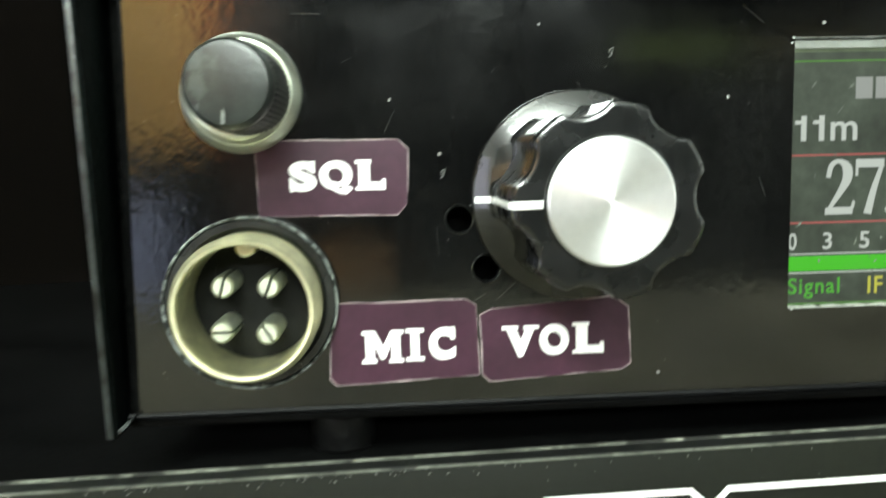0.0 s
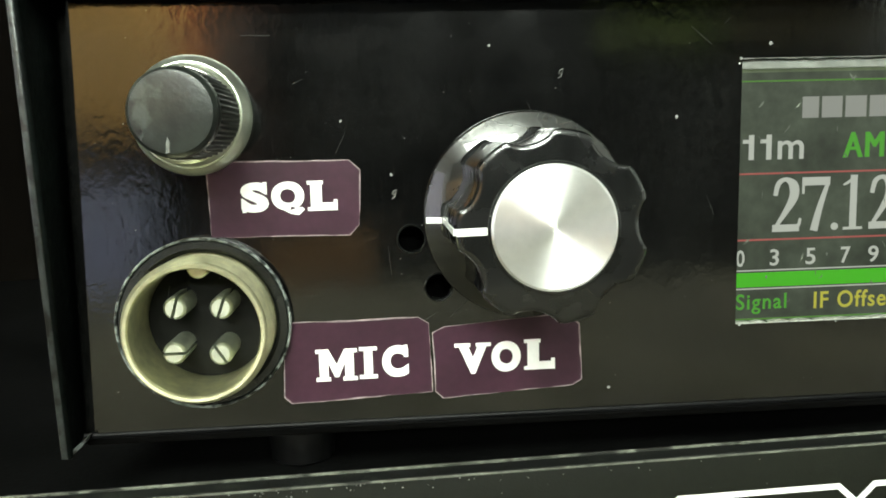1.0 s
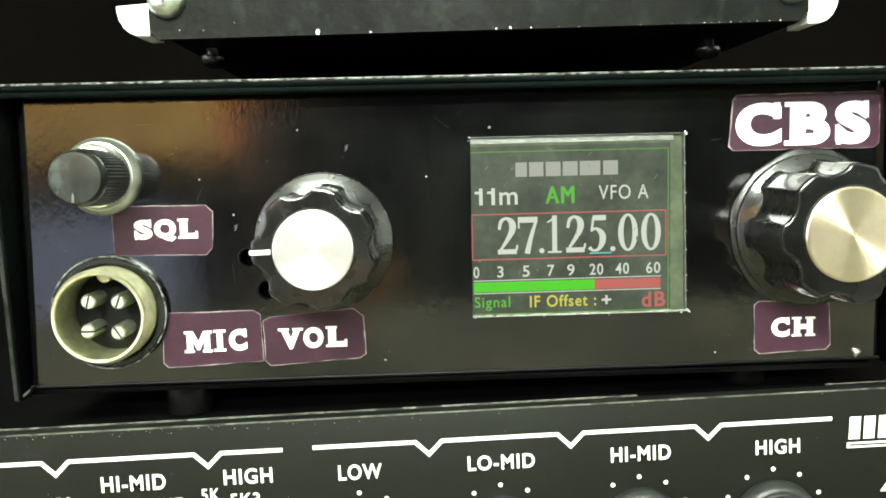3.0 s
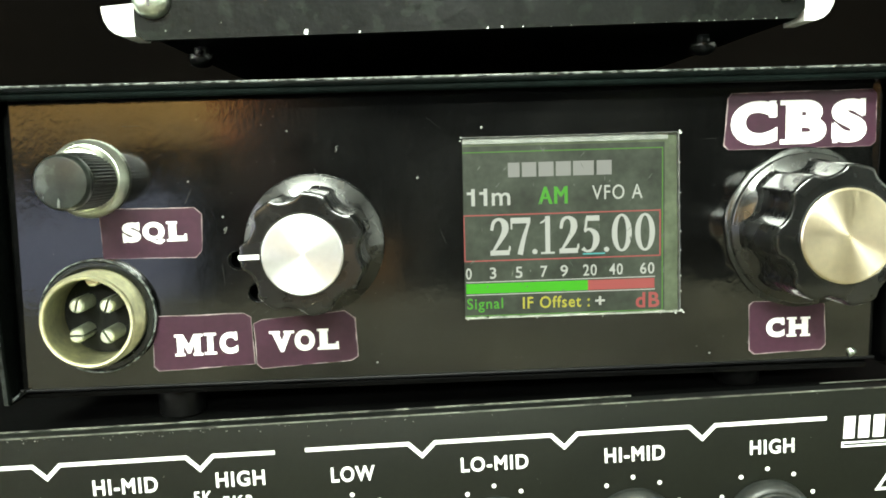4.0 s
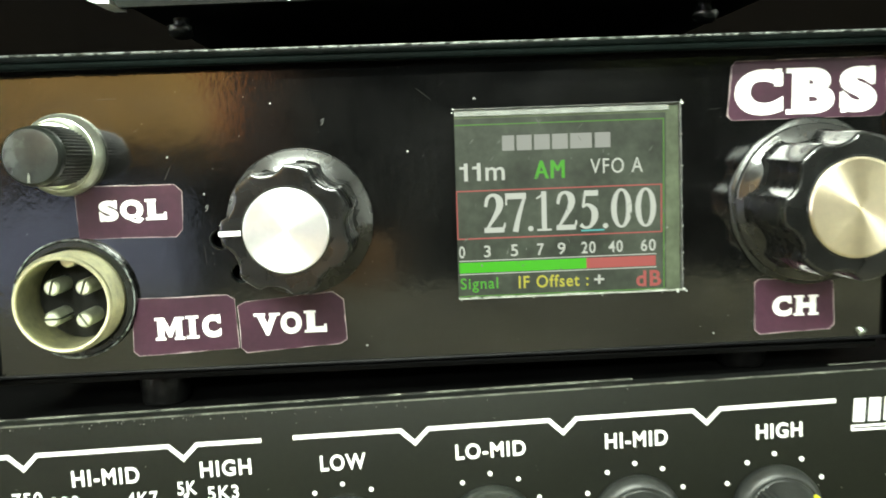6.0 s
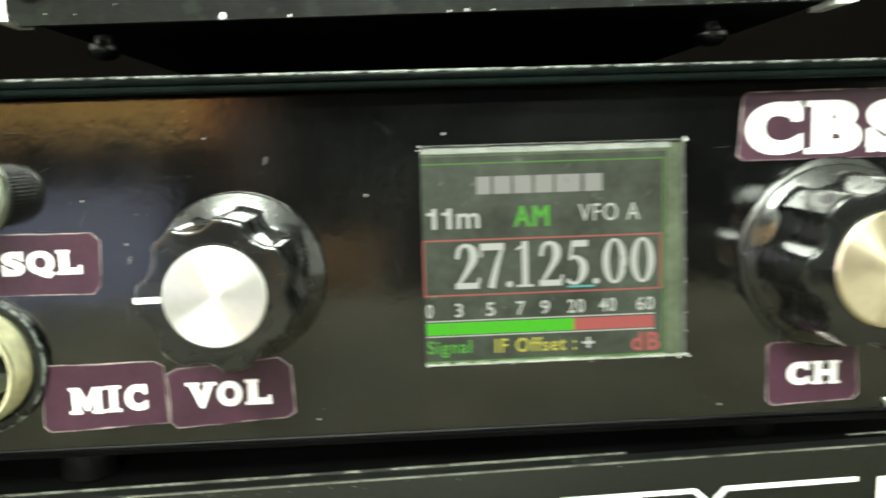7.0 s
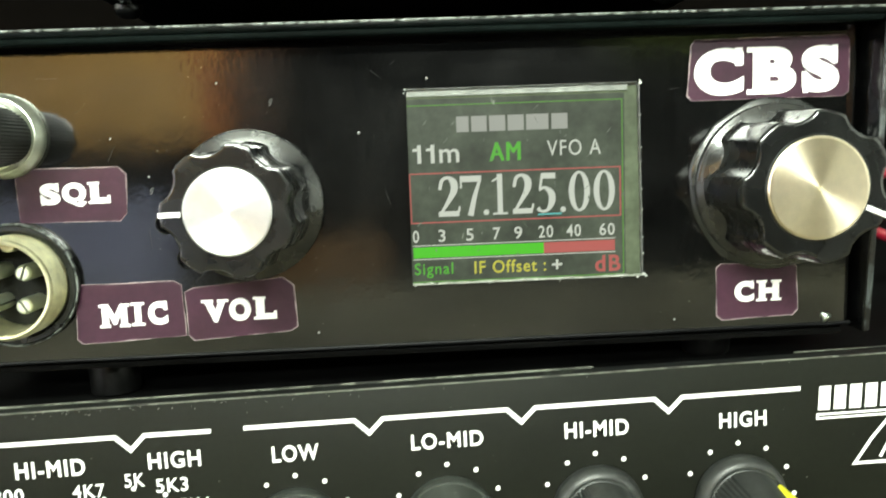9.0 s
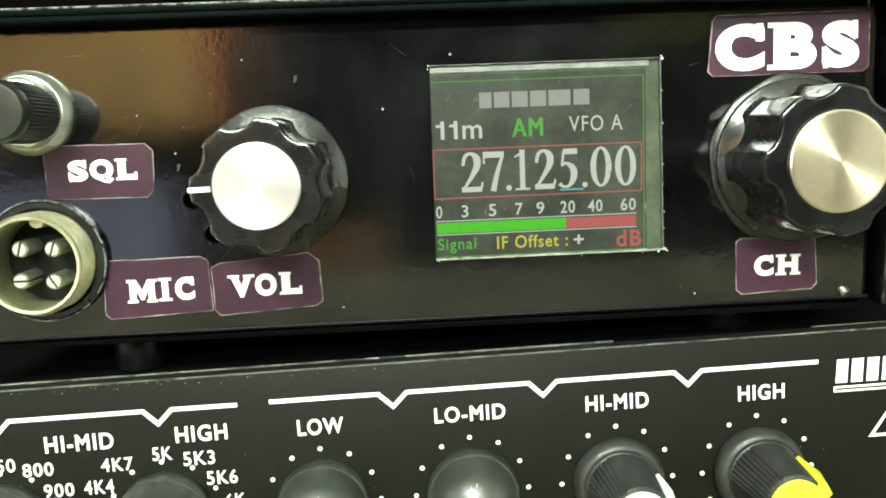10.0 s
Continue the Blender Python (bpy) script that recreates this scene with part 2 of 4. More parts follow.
OLIVE = material("olive_cloth", (0.12, 0.15, 0.035), 0.85, grain=0.3, grain_scale=60, stain=0.5, stain_scale=6, bump=0.2, bump_scale=300)
UMBER = material("brown_cloth", (0.11, 0.085, 0.03), 0.85, grain=0.3, grain_scale=60, stain=0.5, stain_scale=6, bump=0.2, bump_scale=300)
TILE = material("floor_tile", (0.42, 0.42, 0.40), 0.35, grain=0.06, grain_scale=90, stain=0.12, stain_scale=3)
GROUT = material("grout", (0.18, 0.18, 0.17), 0.9, grain=0.2)


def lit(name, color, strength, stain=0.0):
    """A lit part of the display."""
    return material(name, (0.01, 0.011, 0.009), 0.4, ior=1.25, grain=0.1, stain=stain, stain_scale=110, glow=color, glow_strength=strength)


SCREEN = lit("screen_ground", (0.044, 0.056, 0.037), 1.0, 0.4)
SCREEN_TOP = lit("screen_margin", (0.115, 0.15, 0.08), 1.0, 0.3)
LIT_WHITE = lit("lit_white", (0.52, 0.55, 0.47), 1.0)
LIT_TITLE = lit("lit_pale", (0.30, 0.31, 0.27), 1.0)
LIT_GREEN = lit("lit_green", (0.07, 0.38, 0.02), 1.0)
LIT_LINE = lit("lit_dim_green", (0.08, 0.24, 0.025), 1.0)
LIT_BAR = lit("lit_bar_green", (0.055, 0.50, 0.002), 1.0)
LIT_RED = lit("lit_red", (0.42, 0.085, 0.075), 1.0)
LIT_YELLOW = lit("lit_yellow", (0.52, 0.50, 0.05), 1.0)
LIT_CYAN = lit("lit_cyan", (0.10, 0.45, 0.42), 1.0)
TUBE = material("lamp_diffuser", (0.9, 0.9, 0.88), 0.4, glow=(0.92, 1.0, 0.87), glow_strength=28)


# ---- mesh helpers; lengths in millimetres ----
MM = 0.001


def thing(name, place, label, category, group="", kind=""):
    ob = new(name)
    ob.empty_display_size = 0.01
    ob.matrix_world = place
    return tagged(ob, label, category, group, kind)


def mesh_of(name, bm, mat, smooth=None):
    bmesh.ops.recalc_face_normals(bm, faces=bm.faces[:])
    me = bpy.data.meshes.new(name)
    bm.to_mesh(me)
    bm.free()
    me.materials.append(mat)
    me.transform(Matrix.Scale(MM, 4))
    if smooth is not None:
        me.shade_smooth()
        me.set_sharp_from_angle(angle=radians(smooth))
    return me


def part(name, bm, mat, parent, label="", smooth=None):
    ob = new(name, mesh_of(name, bm, mat, smooth))
    ob.parent = parent
    return tagged(ob, label)


def box(x0, y0, z0, x1, y1, z1, bevel=0.0, seg=2):
    bm = bmesh.new()
    bmesh.ops.create_cube(bm, size=1, matrix=Matrix.Translation(((x0 + x1) / 2, (y0 + y1) / 2, (z0 + z1) / 2)) @ Matrix.Diagonal((x1 - x0, y1 - y0, z1 - z0, 1)))
    if bevel:
        bmesh.ops.bevel(bm, geom=bm.edges[:], offset=bevel, segments=seg, profile=0.5, affect="EDGES")
    return bm


def merge(*many):
    """Joins bmeshes into the first one."""
    first = many[0]
    for other in many[1:]:
        me = bpy.data.meshes.new("tmp")
        other.to_mesh(me)
        other.free()
        first.from_mesh(me)
        bpy.data.meshes.remove(me)
    return first


def circle(x, z, r, n=32):
    return [(x + r * math.cos(2 * math.pi * k / n), z + r * math.sin(2 * math.pi * k / n)) for k in range(n)]


def plate(outer, y0, y1, holes=()):
    """A slab with its front at y0 and its back at y1, outlined in x and z, with holes through it."""
    bm = bmesh.new()
    edges = []
    for ring in (outer, *holes):
        vs = [bm.verts.new((x, y0, z)) for x, z in ring]
        edges += [bm.edges.new((vs[k], vs[(k + 1) % len(vs)])) for k in range(len(vs))]
    got = bmesh.ops.triangle_fill(bm, use_beauty=True, use_dissolve=False, edges=edges)
    faces = [f for f in got["geom"] if isinstance(f, bmesh.types.BMFace)]
    ext = bmesh.ops.extrude_face_region(bm, geom=faces)
    for v in ext["geom"]:
        if isinstance(v, bmesh.types.BMVert):
            v.co.y = y1
    # extrude_face_region moves the copy; the first faces stay as the front
    return bm


def lathe(profile, n=64, shape=None, x=0.0, z=0.0):
    """A turned body on the axis y: profile rows are radius and y. shape(angle, row) scales a ring."""
    bm = bmesh.new()
    rings = []
    for row, (r, y) in enumerate(profile):
        ring = []
        for k in range(n):
            a = 2 * math.pi * k / n
            rr = r * (shape(a, row) if shape else 1)
            ring.append(bm.verts.new((x + rr * math.cos(a), y, z + rr * math.sin(a))))
        rings.append(ring)
    for a, b in zip(rings, rings[1:]):
        for k in range(n):
            bm.faces.new((a[k], a[(k + 1) % n], b[(k + 1) % n], b[k]))
    bm.faces.new(rings[0])
    bm.faces.new(rings[-1])
    return bm


def tube(r0, r1, y0, y1, n=64, x=0.0, z=0.0, bevel=0.25):
    """A ring with inner radius r0 and outer r1, front at y0."""
    bm = bmesh.new()
    prof = [(r0, y1), (r0, y0 + bevel), (r0 + bevel, y0), (r1 - bevel, y0), (r1, y0 + bevel), (r1, y1)]
    rings = [[bm.verts.new((x + r * math.cos(2 * math.pi * k / n), y, z + r * math.sin(2 * math.pi * k / n))) for k in range(n)] for r, y in prof]
    for a, b in zip(rings, rings[1:] + rings[:1]):
        for k in range(n):
            bm.faces.new((a[k], a[(k + 1) % n], b[(k + 1) % n], b[k]))
    return bm


def glyphs(text, x0, z0, x1, z1, y, bold=0.0, shear=0.0, depth=0.06, turn=0.0):
    """Letters of the built-in font that fill the given box, as a thin slab at y."""
    cu = bpy.data.curves.new("letters", "FONT")
    cu.body, cu.offset, cu.extrude, cu.resolution_u, cu.shear, cu.space_character = text, bold, 0.02, 6, shear, 1.14
    ob = bpy.data.objects.new("letters", cu)
    me = bpy.data.meshes.new_from_object(ob)
    bpy.data.objects.remove(ob)
    bm = bmesh.new()
    bm.from_mesh(me)
    bpy.data.meshes.remove(me)
    xs, ys = [v.co.x for v in bm.verts], [v.co.y for v in bm.verts]
    lo_x, hi_x, lo_y, hi_y = min(xs), max(xs), min(ys), max(ys)
    cx, cz, ca, sa = (x0 + x1) / 2, (z0 + z1) / 2, math.cos(radians(turn)), math.sin(radians(turn))
    for v in bm.verts:
        px = x0 + (v.co.x - lo_x) / (hi_x - lo_x) * (x1 - x0) - cx
        pz = z0 + (v.co.y - lo_y) / (hi_y - lo_y) * (z1 - z0) - cz
        v.co = (cx + px * ca - pz * sa, y - v.co.z / 0.02 * depth / 2, cz + px * sa + pz * ca)
    return bm


# Slab feet of a fat serif face, per letter, as fractions of the letter's box.
FEET = {
    "L": ((-0.12, 0.88, 0.48, 1.0), (-0.12, 0.0, 0.3, 0.12), (0.86, 0.0, 1.0, 0.36)), "I": ((-0.55, 0.88, 1.55, 1.0), (-0.55, 0.0, 1.55, 0.12)),
    "M": ((-0.1, 0.0, 0.32, 0.12), (0.68, 0.0, 1.1, 0.12), (-0.1, 0.88, 0.24, 1.0), (0.76, 0.88, 1.1, 1.0)),
    "V": ((-0.1, 0.88, 0.42, 1.0), (0.6, 0.88, 1.1, 1.0)), "B": ((-0.14, 0.0, 0.3, 0.11), (-0.14, 0.89, 0.3, 1.0)),
    "H": ((-0.12, 0.0, 0.4, 0.12), (0.6, 0.0, 1.12, 0.12), (-0.12, 0.88, 0.4, 1.0), (0.6, 0.88, 1.12, 1.0)),
    "C": ((0.82, 0.62, 0.97, 1.0),), "S": ((0.8, 0.66, 0.95, 1.0), (0.04, 0.0, 0.18, 0.34)), "1": ((-0.9, 0.0, 1.9, 0.05), (-0.95, 0.78, 0.1, 0.86)),
    "2": ((0.86, 0.0, 1.0, 0.26),), "5": ((0.8, 0.9, 0.95, 1.06),), "7": ((0.0, 0.76, 0.12, 1.0),),
}


def slab_word(cells, z0, z1, y, bold, rise=0.0, spread=0.1):
    """Letters with slab feet: cells are letter, x0, x1. rise: lift of the line per millimetre; spread: extra weight of the strokes."""
    bms = []
    base = cells[0][1]
    for ch, x0, x1 in cells:
        up = (x0 - base) * rise
        lo, hi = (z0 - 0.12 * (z1 - z0), z1) if ch == "Q" else (z0, z1)
        if ch == ".":
            hi = z0 + 0.13 * (z1 - z0)
        if ch == "M":
            zig = ((0, 0), (0, 1), (0.27, 1), (0.5, 0.52), (0.73, 1), (1, 1), (1, 0), (0.74, 0), (0.74, 0.56), (0.56, 0.12), (0.44, 0.12), (0.26, 0.56), (0.26, 0))
            bms.append(plate([(x0 + a * (x1 - x0), lo + up + b * (hi - lo)) for a, b in zig], y - 0.03, y + 0.03))
        else:
            for k, d in enumerate((-spread, 0.0, spread)):
                bms.append(glyphs(ch, x0 + max(d, 0), lo + up + max(d, 0) * 0.6, x1 + min(d, 0), hi + up + min(d, 0) * 0.6, y - 0.006 * k, bold))
        for a, b, c, d in FEET.get(ch, ()):
            w, h = x1 - x0, z1 - z0
            bms.append(box(x0 + a * w, y - 0.045, z0 + b * h + up, x0 + c * w, y + 0.03, z0 + d * h + up))
    return merge(*bms)


def brush(points, widths, y):
    """A pen stroke of changing width through points in x and z."""
    bm = bmesh.new()
    rails = []
    for k, (px, pz) in enumerate(points):
        d = (Vector(points[min(k + 1, len(points) - 1)]) - Vector(points[max(k - 1, 0)])).normalized()
        n = Vector((-d.y, d.x)) * widths[k] / 2
        rails.append([bm.verts.new((px + e * n.x, yy, pz + e * n.y)) for e in (1, -1) for yy in (y - 0.03, y + 0.03)])
    for a, b in zip(rails, rails[1:]):
        for i, j in ((0, 1), (1, 3), (3, 2), (2, 0)):
            bm.faces.new((a[i], a[j], b[j], b[i]))
    bm.faces.new(rails[0])
    bm.faces.new(rails[-1])
    return bm


def curve(points, n=6):
    """Rounds a line of points (Catmull-Rom); each row may hold x, z and a width."""
    rows = np.array([points[0], *points, points[-1]], float)
    out = []
    for k in range(1, len(rows) - 2):
        p0, p1, p2, p3 = rows[k - 1 : k + 3]
        for t in np.arange(n) / n:
            out.append(0.5 * (2 * p1 + (p2 - p0) * t + (2 * p0 - 5 * p1 + 4 * p2 - p3) * t**2 + (3 * p1 - p0 - 3 * p2 + p3) * t**3))
    return [*out, rows[-2]]


def roman_digit(ch, x0, x1, z0, z1, y):
    """A digit of a bold roman face with thick and thin strokes."""
    w, h = x1 - x0, z1 - z0

    def pen(rows, off=0.0):
        c = curve(rows)
        return brush([(x0 + r[0] * w, z0 + r[1] * h) for r in c], [r[2] * w for r in c], y + off)

    def bar(a, b, c, d, off=-0.01):
        return box(x0 + a * w, y - 0.03 + off, z0 + b * h, x0 + c * w, y + 0.03 + off, z0 + d * h)

    if ch == "0":
        ring = [(x0 + w * (0.5 + 0.5 * math.cos(t)), z0 + h * (0.5 + 0.5 * math.sin(t))) for t in np.linspace(0, 2 * math.pi, 41)[:-1]]
        hole = [(x0 + w * (0.5 + 0.23 * math.cos(t)), z0 + h * (0.5 + 0.44 * math.sin(t))) for t in np.linspace(0, 2 * math.pi, 41)[:-1]]
        return plate(ring, y - 0.03, y + 0.03, [hole])
    if ch == "1":
        return merge(bar(0.36, 0.0, 0.66, 1.0), bar(0.08, 0.0, 0.94, 0.05, -0.02), pen([(0.05, 0.82, 0.08), (0.3, 0.88, 0.12), (0.6, 0.99, 0.05)]))
    if ch == "2":
        return merge(pen([(0.1, 0.66, 0.14), (0.2, 0.88, 0.16), (0.46, 0.95, 0.14), (0.7, 0.84, 0.3), (0.72, 0.64, 0.3), (0.5, 0.4, 0.2), (0.12, 0.08, 0.1)]), bar(0.02, 0.0, 0.92, 0.13),
                     pen([(0.84, 0.06, 0.1), (0.92, 0.14, 0.1), (0.95, 0.24, 0.08)], -0.02))
    if ch == "5":
        return merge(bar(0.26, 0.84, 0.92, 0.98), pen([(0.3, 0.94, 0.1), (0.2, 0.58, 0.12)], 0.01),
                     pen([(0.16, 0.56, 0.12), (0.42, 0.62, 0.14), (0.72, 0.48, 0.3), (0.74, 0.26, 0.3), (0.54, 0.07, 0.16), (0.26, 0.04, 0.12), (0.08, 0.12, 0.2)]))
    if ch == "7":
        return merge(bar(0.06, 0.83, 0.98, 0.98), pen([(0.92, 0.88, 0.12), (0.66, 0.45, 0.2), (0.46, 0.0, 0.26)], 0.01), bar(0.02, 0.68, 0.1, 0.98, -0.02))
    return plate(circle((x0 + x1) / 2, z0 + 0.45, 0.45, 16), y - 0.03, y + 0.03)


def bars(boxes, y, depth=0.06):
    """Thin printed bars: rows of x0, z0, x1, z1."""
    return merge(*[box(x0, y - depth / 2, z0, x1, y + depth / 2, z1) for x0, z0, x1, z1 in boxes])


# ---- the room ----
def slab(name, lo, hi, mat, label, category):
    bm = bmesh.new()
    size, mid = Vector(hi) - Vector(lo), (Vector(hi) + Vector(lo)) / 2
    bmesh.ops.create_cube(bm, size=1, matrix=Matrix.Diagonal((*(size * 1000), 1)))
    ob = new(name, mesh_of(name, bm, mat))
    ob.location = mid
    return tagged(ob, label, category, kind="structure")


slab("floor", (-2.2, -3.4, -0.1), (2.2, 0.5, -0.006), GROUT, "pale grey tiled floor with darker joints", "floor")
slab("ceiling", (-2.2, -3.4, 2.6), (2.2, 0.5, 2.7), PLASTER, "plain pale plaster ceiling", "ceiling")
slab("wall_back", (-2.2, 0.5, -0.1), (2.2, 0.6, 2.7), WALL_DARK, "brown board wall behind the equipment, shade put into its near-black colour", "wall")
slab("wall_left", (-2.3, -3.4, -0.1), (-2.2, -2.95, 2.7), PLASTER, "plain pale plastered wall", "wall")
slab("wall_left_end", (-2.3, -1.35, -0.1), (-2.2, 0.5, 2.7), PLASTER, "plain pale plastered wall", "wall")
slab("wall_left_sill", (-2.3, -2.95, -0.1), (-2.2, -1.35, 0.06), PLASTER, "plain pale plastered wall under the tall window", "wall")
slab("wall_left_head", (-2.3, -2.95, 2.1), (-2.2, -1.35, 2.7), PLASTER, "plain pale plastered wall above the window", "wall")
slab("backdrop", (-2.62, -3.8, -0.1), (-2.6, -0.4, 2.6), SKY, "pale overcast sky outside the window", "sky")


def build_window():
    """Two panes in a white frame that fills the opening in the side wall."""
    t = thing("window_1", pose(-2.25, -2.15, 0.06), "tall white framed window with two panes and daylight behind", "window", kind="structure")
    part("window_frame", merge(box(-30, -799, 1, 30, 799, 60, 4), box(-30, -799, 1980, 30, 799, 2039, 4), box(-30, -799, 61, 30, -740, 1979, 4), box(-30, 740, 61, 30, 799, 1979, 4), box(-25, -30, 61, 25, 30, 1979, 4)), WHITE, t)
    part("window_sill", box(52, -799, -58, 90, 799, -4, 5), WHITE, t)
    for a, b in ((-739, -31), (31, 739)):
        pane = part("pane", box(-3, a, 61, 3, b, 1979), CLEAR, t, "clear glass pane")
        pane.visible_shadow = False


build_window()
slab("wall_right", (2.2, -3.4, -0.1), (2.3, 0.5, 2.7), PLASTER, "plain pale plastered wall", "wall")
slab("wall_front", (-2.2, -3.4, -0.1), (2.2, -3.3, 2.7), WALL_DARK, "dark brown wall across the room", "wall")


# Unseen dark cloth, added so that the glossy panel has something black to reflect.
def build_dark_hanging():
    t = thing("curtain", pose(0.75, -3.1, 0), "unseen dark cloth in deep folds, added to darken the panel's reflection", "curtain")
    bm = bmesh.new()
    cols = []
    for k in range(121):
        x = -1300 + k * 2250 / 120
        y = 35 * math.sin(k * 0.9) + 12 * math.sin(k * 2.3)
        cols.append([bm.verts.new((x, y + d, z)) for d in (0, 6) for z in (0, 1700)])
    for a, b in zip(cols, cols[1:]):
        bm.faces.new((a[0], b[0], b[1], a[1]))
        bm.faces.new((a[2], a[3], b[3], b[2]))
        bm.faces.new((a[0], a[2], b[2], b[0]))
        bm.faces.new((a[1], b[1], b[3], a[3]))
    part("cloth", bm, DARK_CLOTH, t, smooth=60)
    part("rail", box(-1330, 40, 1700, 980, 65, 1725, 4), ALU_DULL, t)
    return t


def build_wall_cabinet():
    t = thing("wall_cabinet", pose(-1.19, -3.0, 0), "brown wooden wall cabinet with two doors", "cabinet")
    part("body", box(-950, -299, 945, 520, 0, 1750, 4), WOOD, t)
    for k, (a, b) in enumerate(((-942, -218), (-212, 440))):
        door = part("door", box(a, 2, 958, b, 22, 1735, 4), WOOD, t)
        part("handle", box((b - 50) if k == 0 else (a + 30), 24, 1300, (b - 34) if k == 0 else (a + 46), 50, 1460, 4), ALU_DULL, door)
    part("end_panel", box(444, 2, 947, 520, 26, 1748, 4), RED_WOOD, t, "reddish stained end panel")
    return t


def build_board():
    t = thing("wooden_board", pose(-0.665, -2.98, 0), "tall dark red wooden board standing beside the cabinet", "board")
    part("panel", box(0, 0, 0, 190, 18, 1600, 3), DARK_RED, t)
    part("batten", box(30, 19, 1380, 160, 32, 1430, 3), DARK_RED, t)
    return t


def build_chest():
    t = thing("chest", pose(-1.35, -2.95, 0), "low dark blue chest below the wooden cabinet", "chest")
    part("body", box(-800, -340, 0, 430, 0, 700, 6), NAVY, t)
    part("lid", box(-810, -345, 702, 440, 10, 740, 8), NAVY, t)
    return t


def build_crate():
    """A crate of boards with a lid, standing on the floor before the curtain."""
    t = thing("wooden_crate", pose(-0.27, -2.85, 0), "brown wooden crate of rough boards standing on the floor", "crate")
    part("box", box(-185, -135, 0, 185, 135, 515, 3), CRATE, t)
    for k in range(5):
        part("board", box(-195, 136, 8 + 102 * k, 195, 150, 104 + 102 * k, 2), CRATE, t)
    part("lid", box(-200, -150, 517, 200, 155, 540, 4), CRATE, t)
    return t


def build_desk():
    t = thing("desk", pose(0, -0.05, 0), "dark laminate desk under the stacked radio equipment", "desk")
    part("tabletop", box(-700, -520, 722, 700, 500, 750, 4), DESK, t)
    for x in (-660, 620):
        for y in (-480, 440):
            part("leg", box(x, y, -6, x + 40, y + 40, 721, 3), ALU_DULL, t)
    return t


def build_ceiling_light():
    t = thing("ceiling_light", pose(-0.42, -2.1, 2.6), "flat white light panel that hangs switched on from the ceiling", "ceiling light")
    part("frame", merge(box(-625, -325, -325, 625, -303, -275, 3), box(-625, 303, -325, 625, 325, -275, 3), box(-625, -302, -325, -603, 302, -275, 3), box(603, -302, -325, 625, 302, -275, 3)), WHITE, t)
    part("diffuser", box(-600, -300, -327, 600, 300, -274, 2), TUBE, t, "glowing white diffuser")
    for rx in (-500, 500):
        part("rod", box(rx - 5, -5, -274, rx + 5, 5, 0), ALU_DULL, t)
    return t


def build_wall_light():
    t = thing("wall_light", pose(0.1, -3.3, 2.0), "long white wall light that is switched on", "wall light")
    part("housing", box(-620, 0, -130, 620, 80, 130, 8), WHITE, t)
    part("diffuser", box(-600, 82, -110, 600, 96, 110, 4), TUBE, t, "glowing white diffuser")
    return t


def build_reflected_band():
    """A narrow cloth on the curtain, olive and brown, added for the panel's reflection."""
    t = thing("reflected_band", pose(1.25, -3.035, 0), "unseen olive green and brown cloth band, added for the panel's reflection", "cloth")
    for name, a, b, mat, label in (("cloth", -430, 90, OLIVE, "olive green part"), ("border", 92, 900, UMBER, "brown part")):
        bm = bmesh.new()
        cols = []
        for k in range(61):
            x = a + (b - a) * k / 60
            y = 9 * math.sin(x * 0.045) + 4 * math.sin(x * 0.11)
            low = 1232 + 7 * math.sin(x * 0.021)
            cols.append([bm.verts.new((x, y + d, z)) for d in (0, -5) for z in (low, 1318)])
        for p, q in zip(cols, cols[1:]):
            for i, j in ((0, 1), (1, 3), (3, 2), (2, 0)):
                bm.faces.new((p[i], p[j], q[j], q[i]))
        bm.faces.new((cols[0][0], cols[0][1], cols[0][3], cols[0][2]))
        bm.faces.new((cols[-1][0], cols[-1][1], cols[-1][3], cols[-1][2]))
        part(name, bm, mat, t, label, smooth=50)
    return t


build_reflected_band(), build_dark_hanging(), build_wall_cabinet(), build_board(), build_chest(), build_crate(), build_desk(), build_ceiling_light(), build_wall_light()


# ---- the radio ----
def scalloped(lobes, deep, first=0.0, share=0.56):
    """A round outline with crisp lobes: hollows of a circular arc take the given share of each turn."""
    def radius(a):
        u = ((lobes * a + first) / (2 * math.pi)) % 1.0
        d = abs(u - 0.5) * 2 / share
        return 1 - deep * math.sqrt(max(0.0, 1 - d * d)) ** 1.3 if d < 1 else 1 - 0.012 * (1 - min(1.0, (d - 1) * 3)) ** 2
    return radius


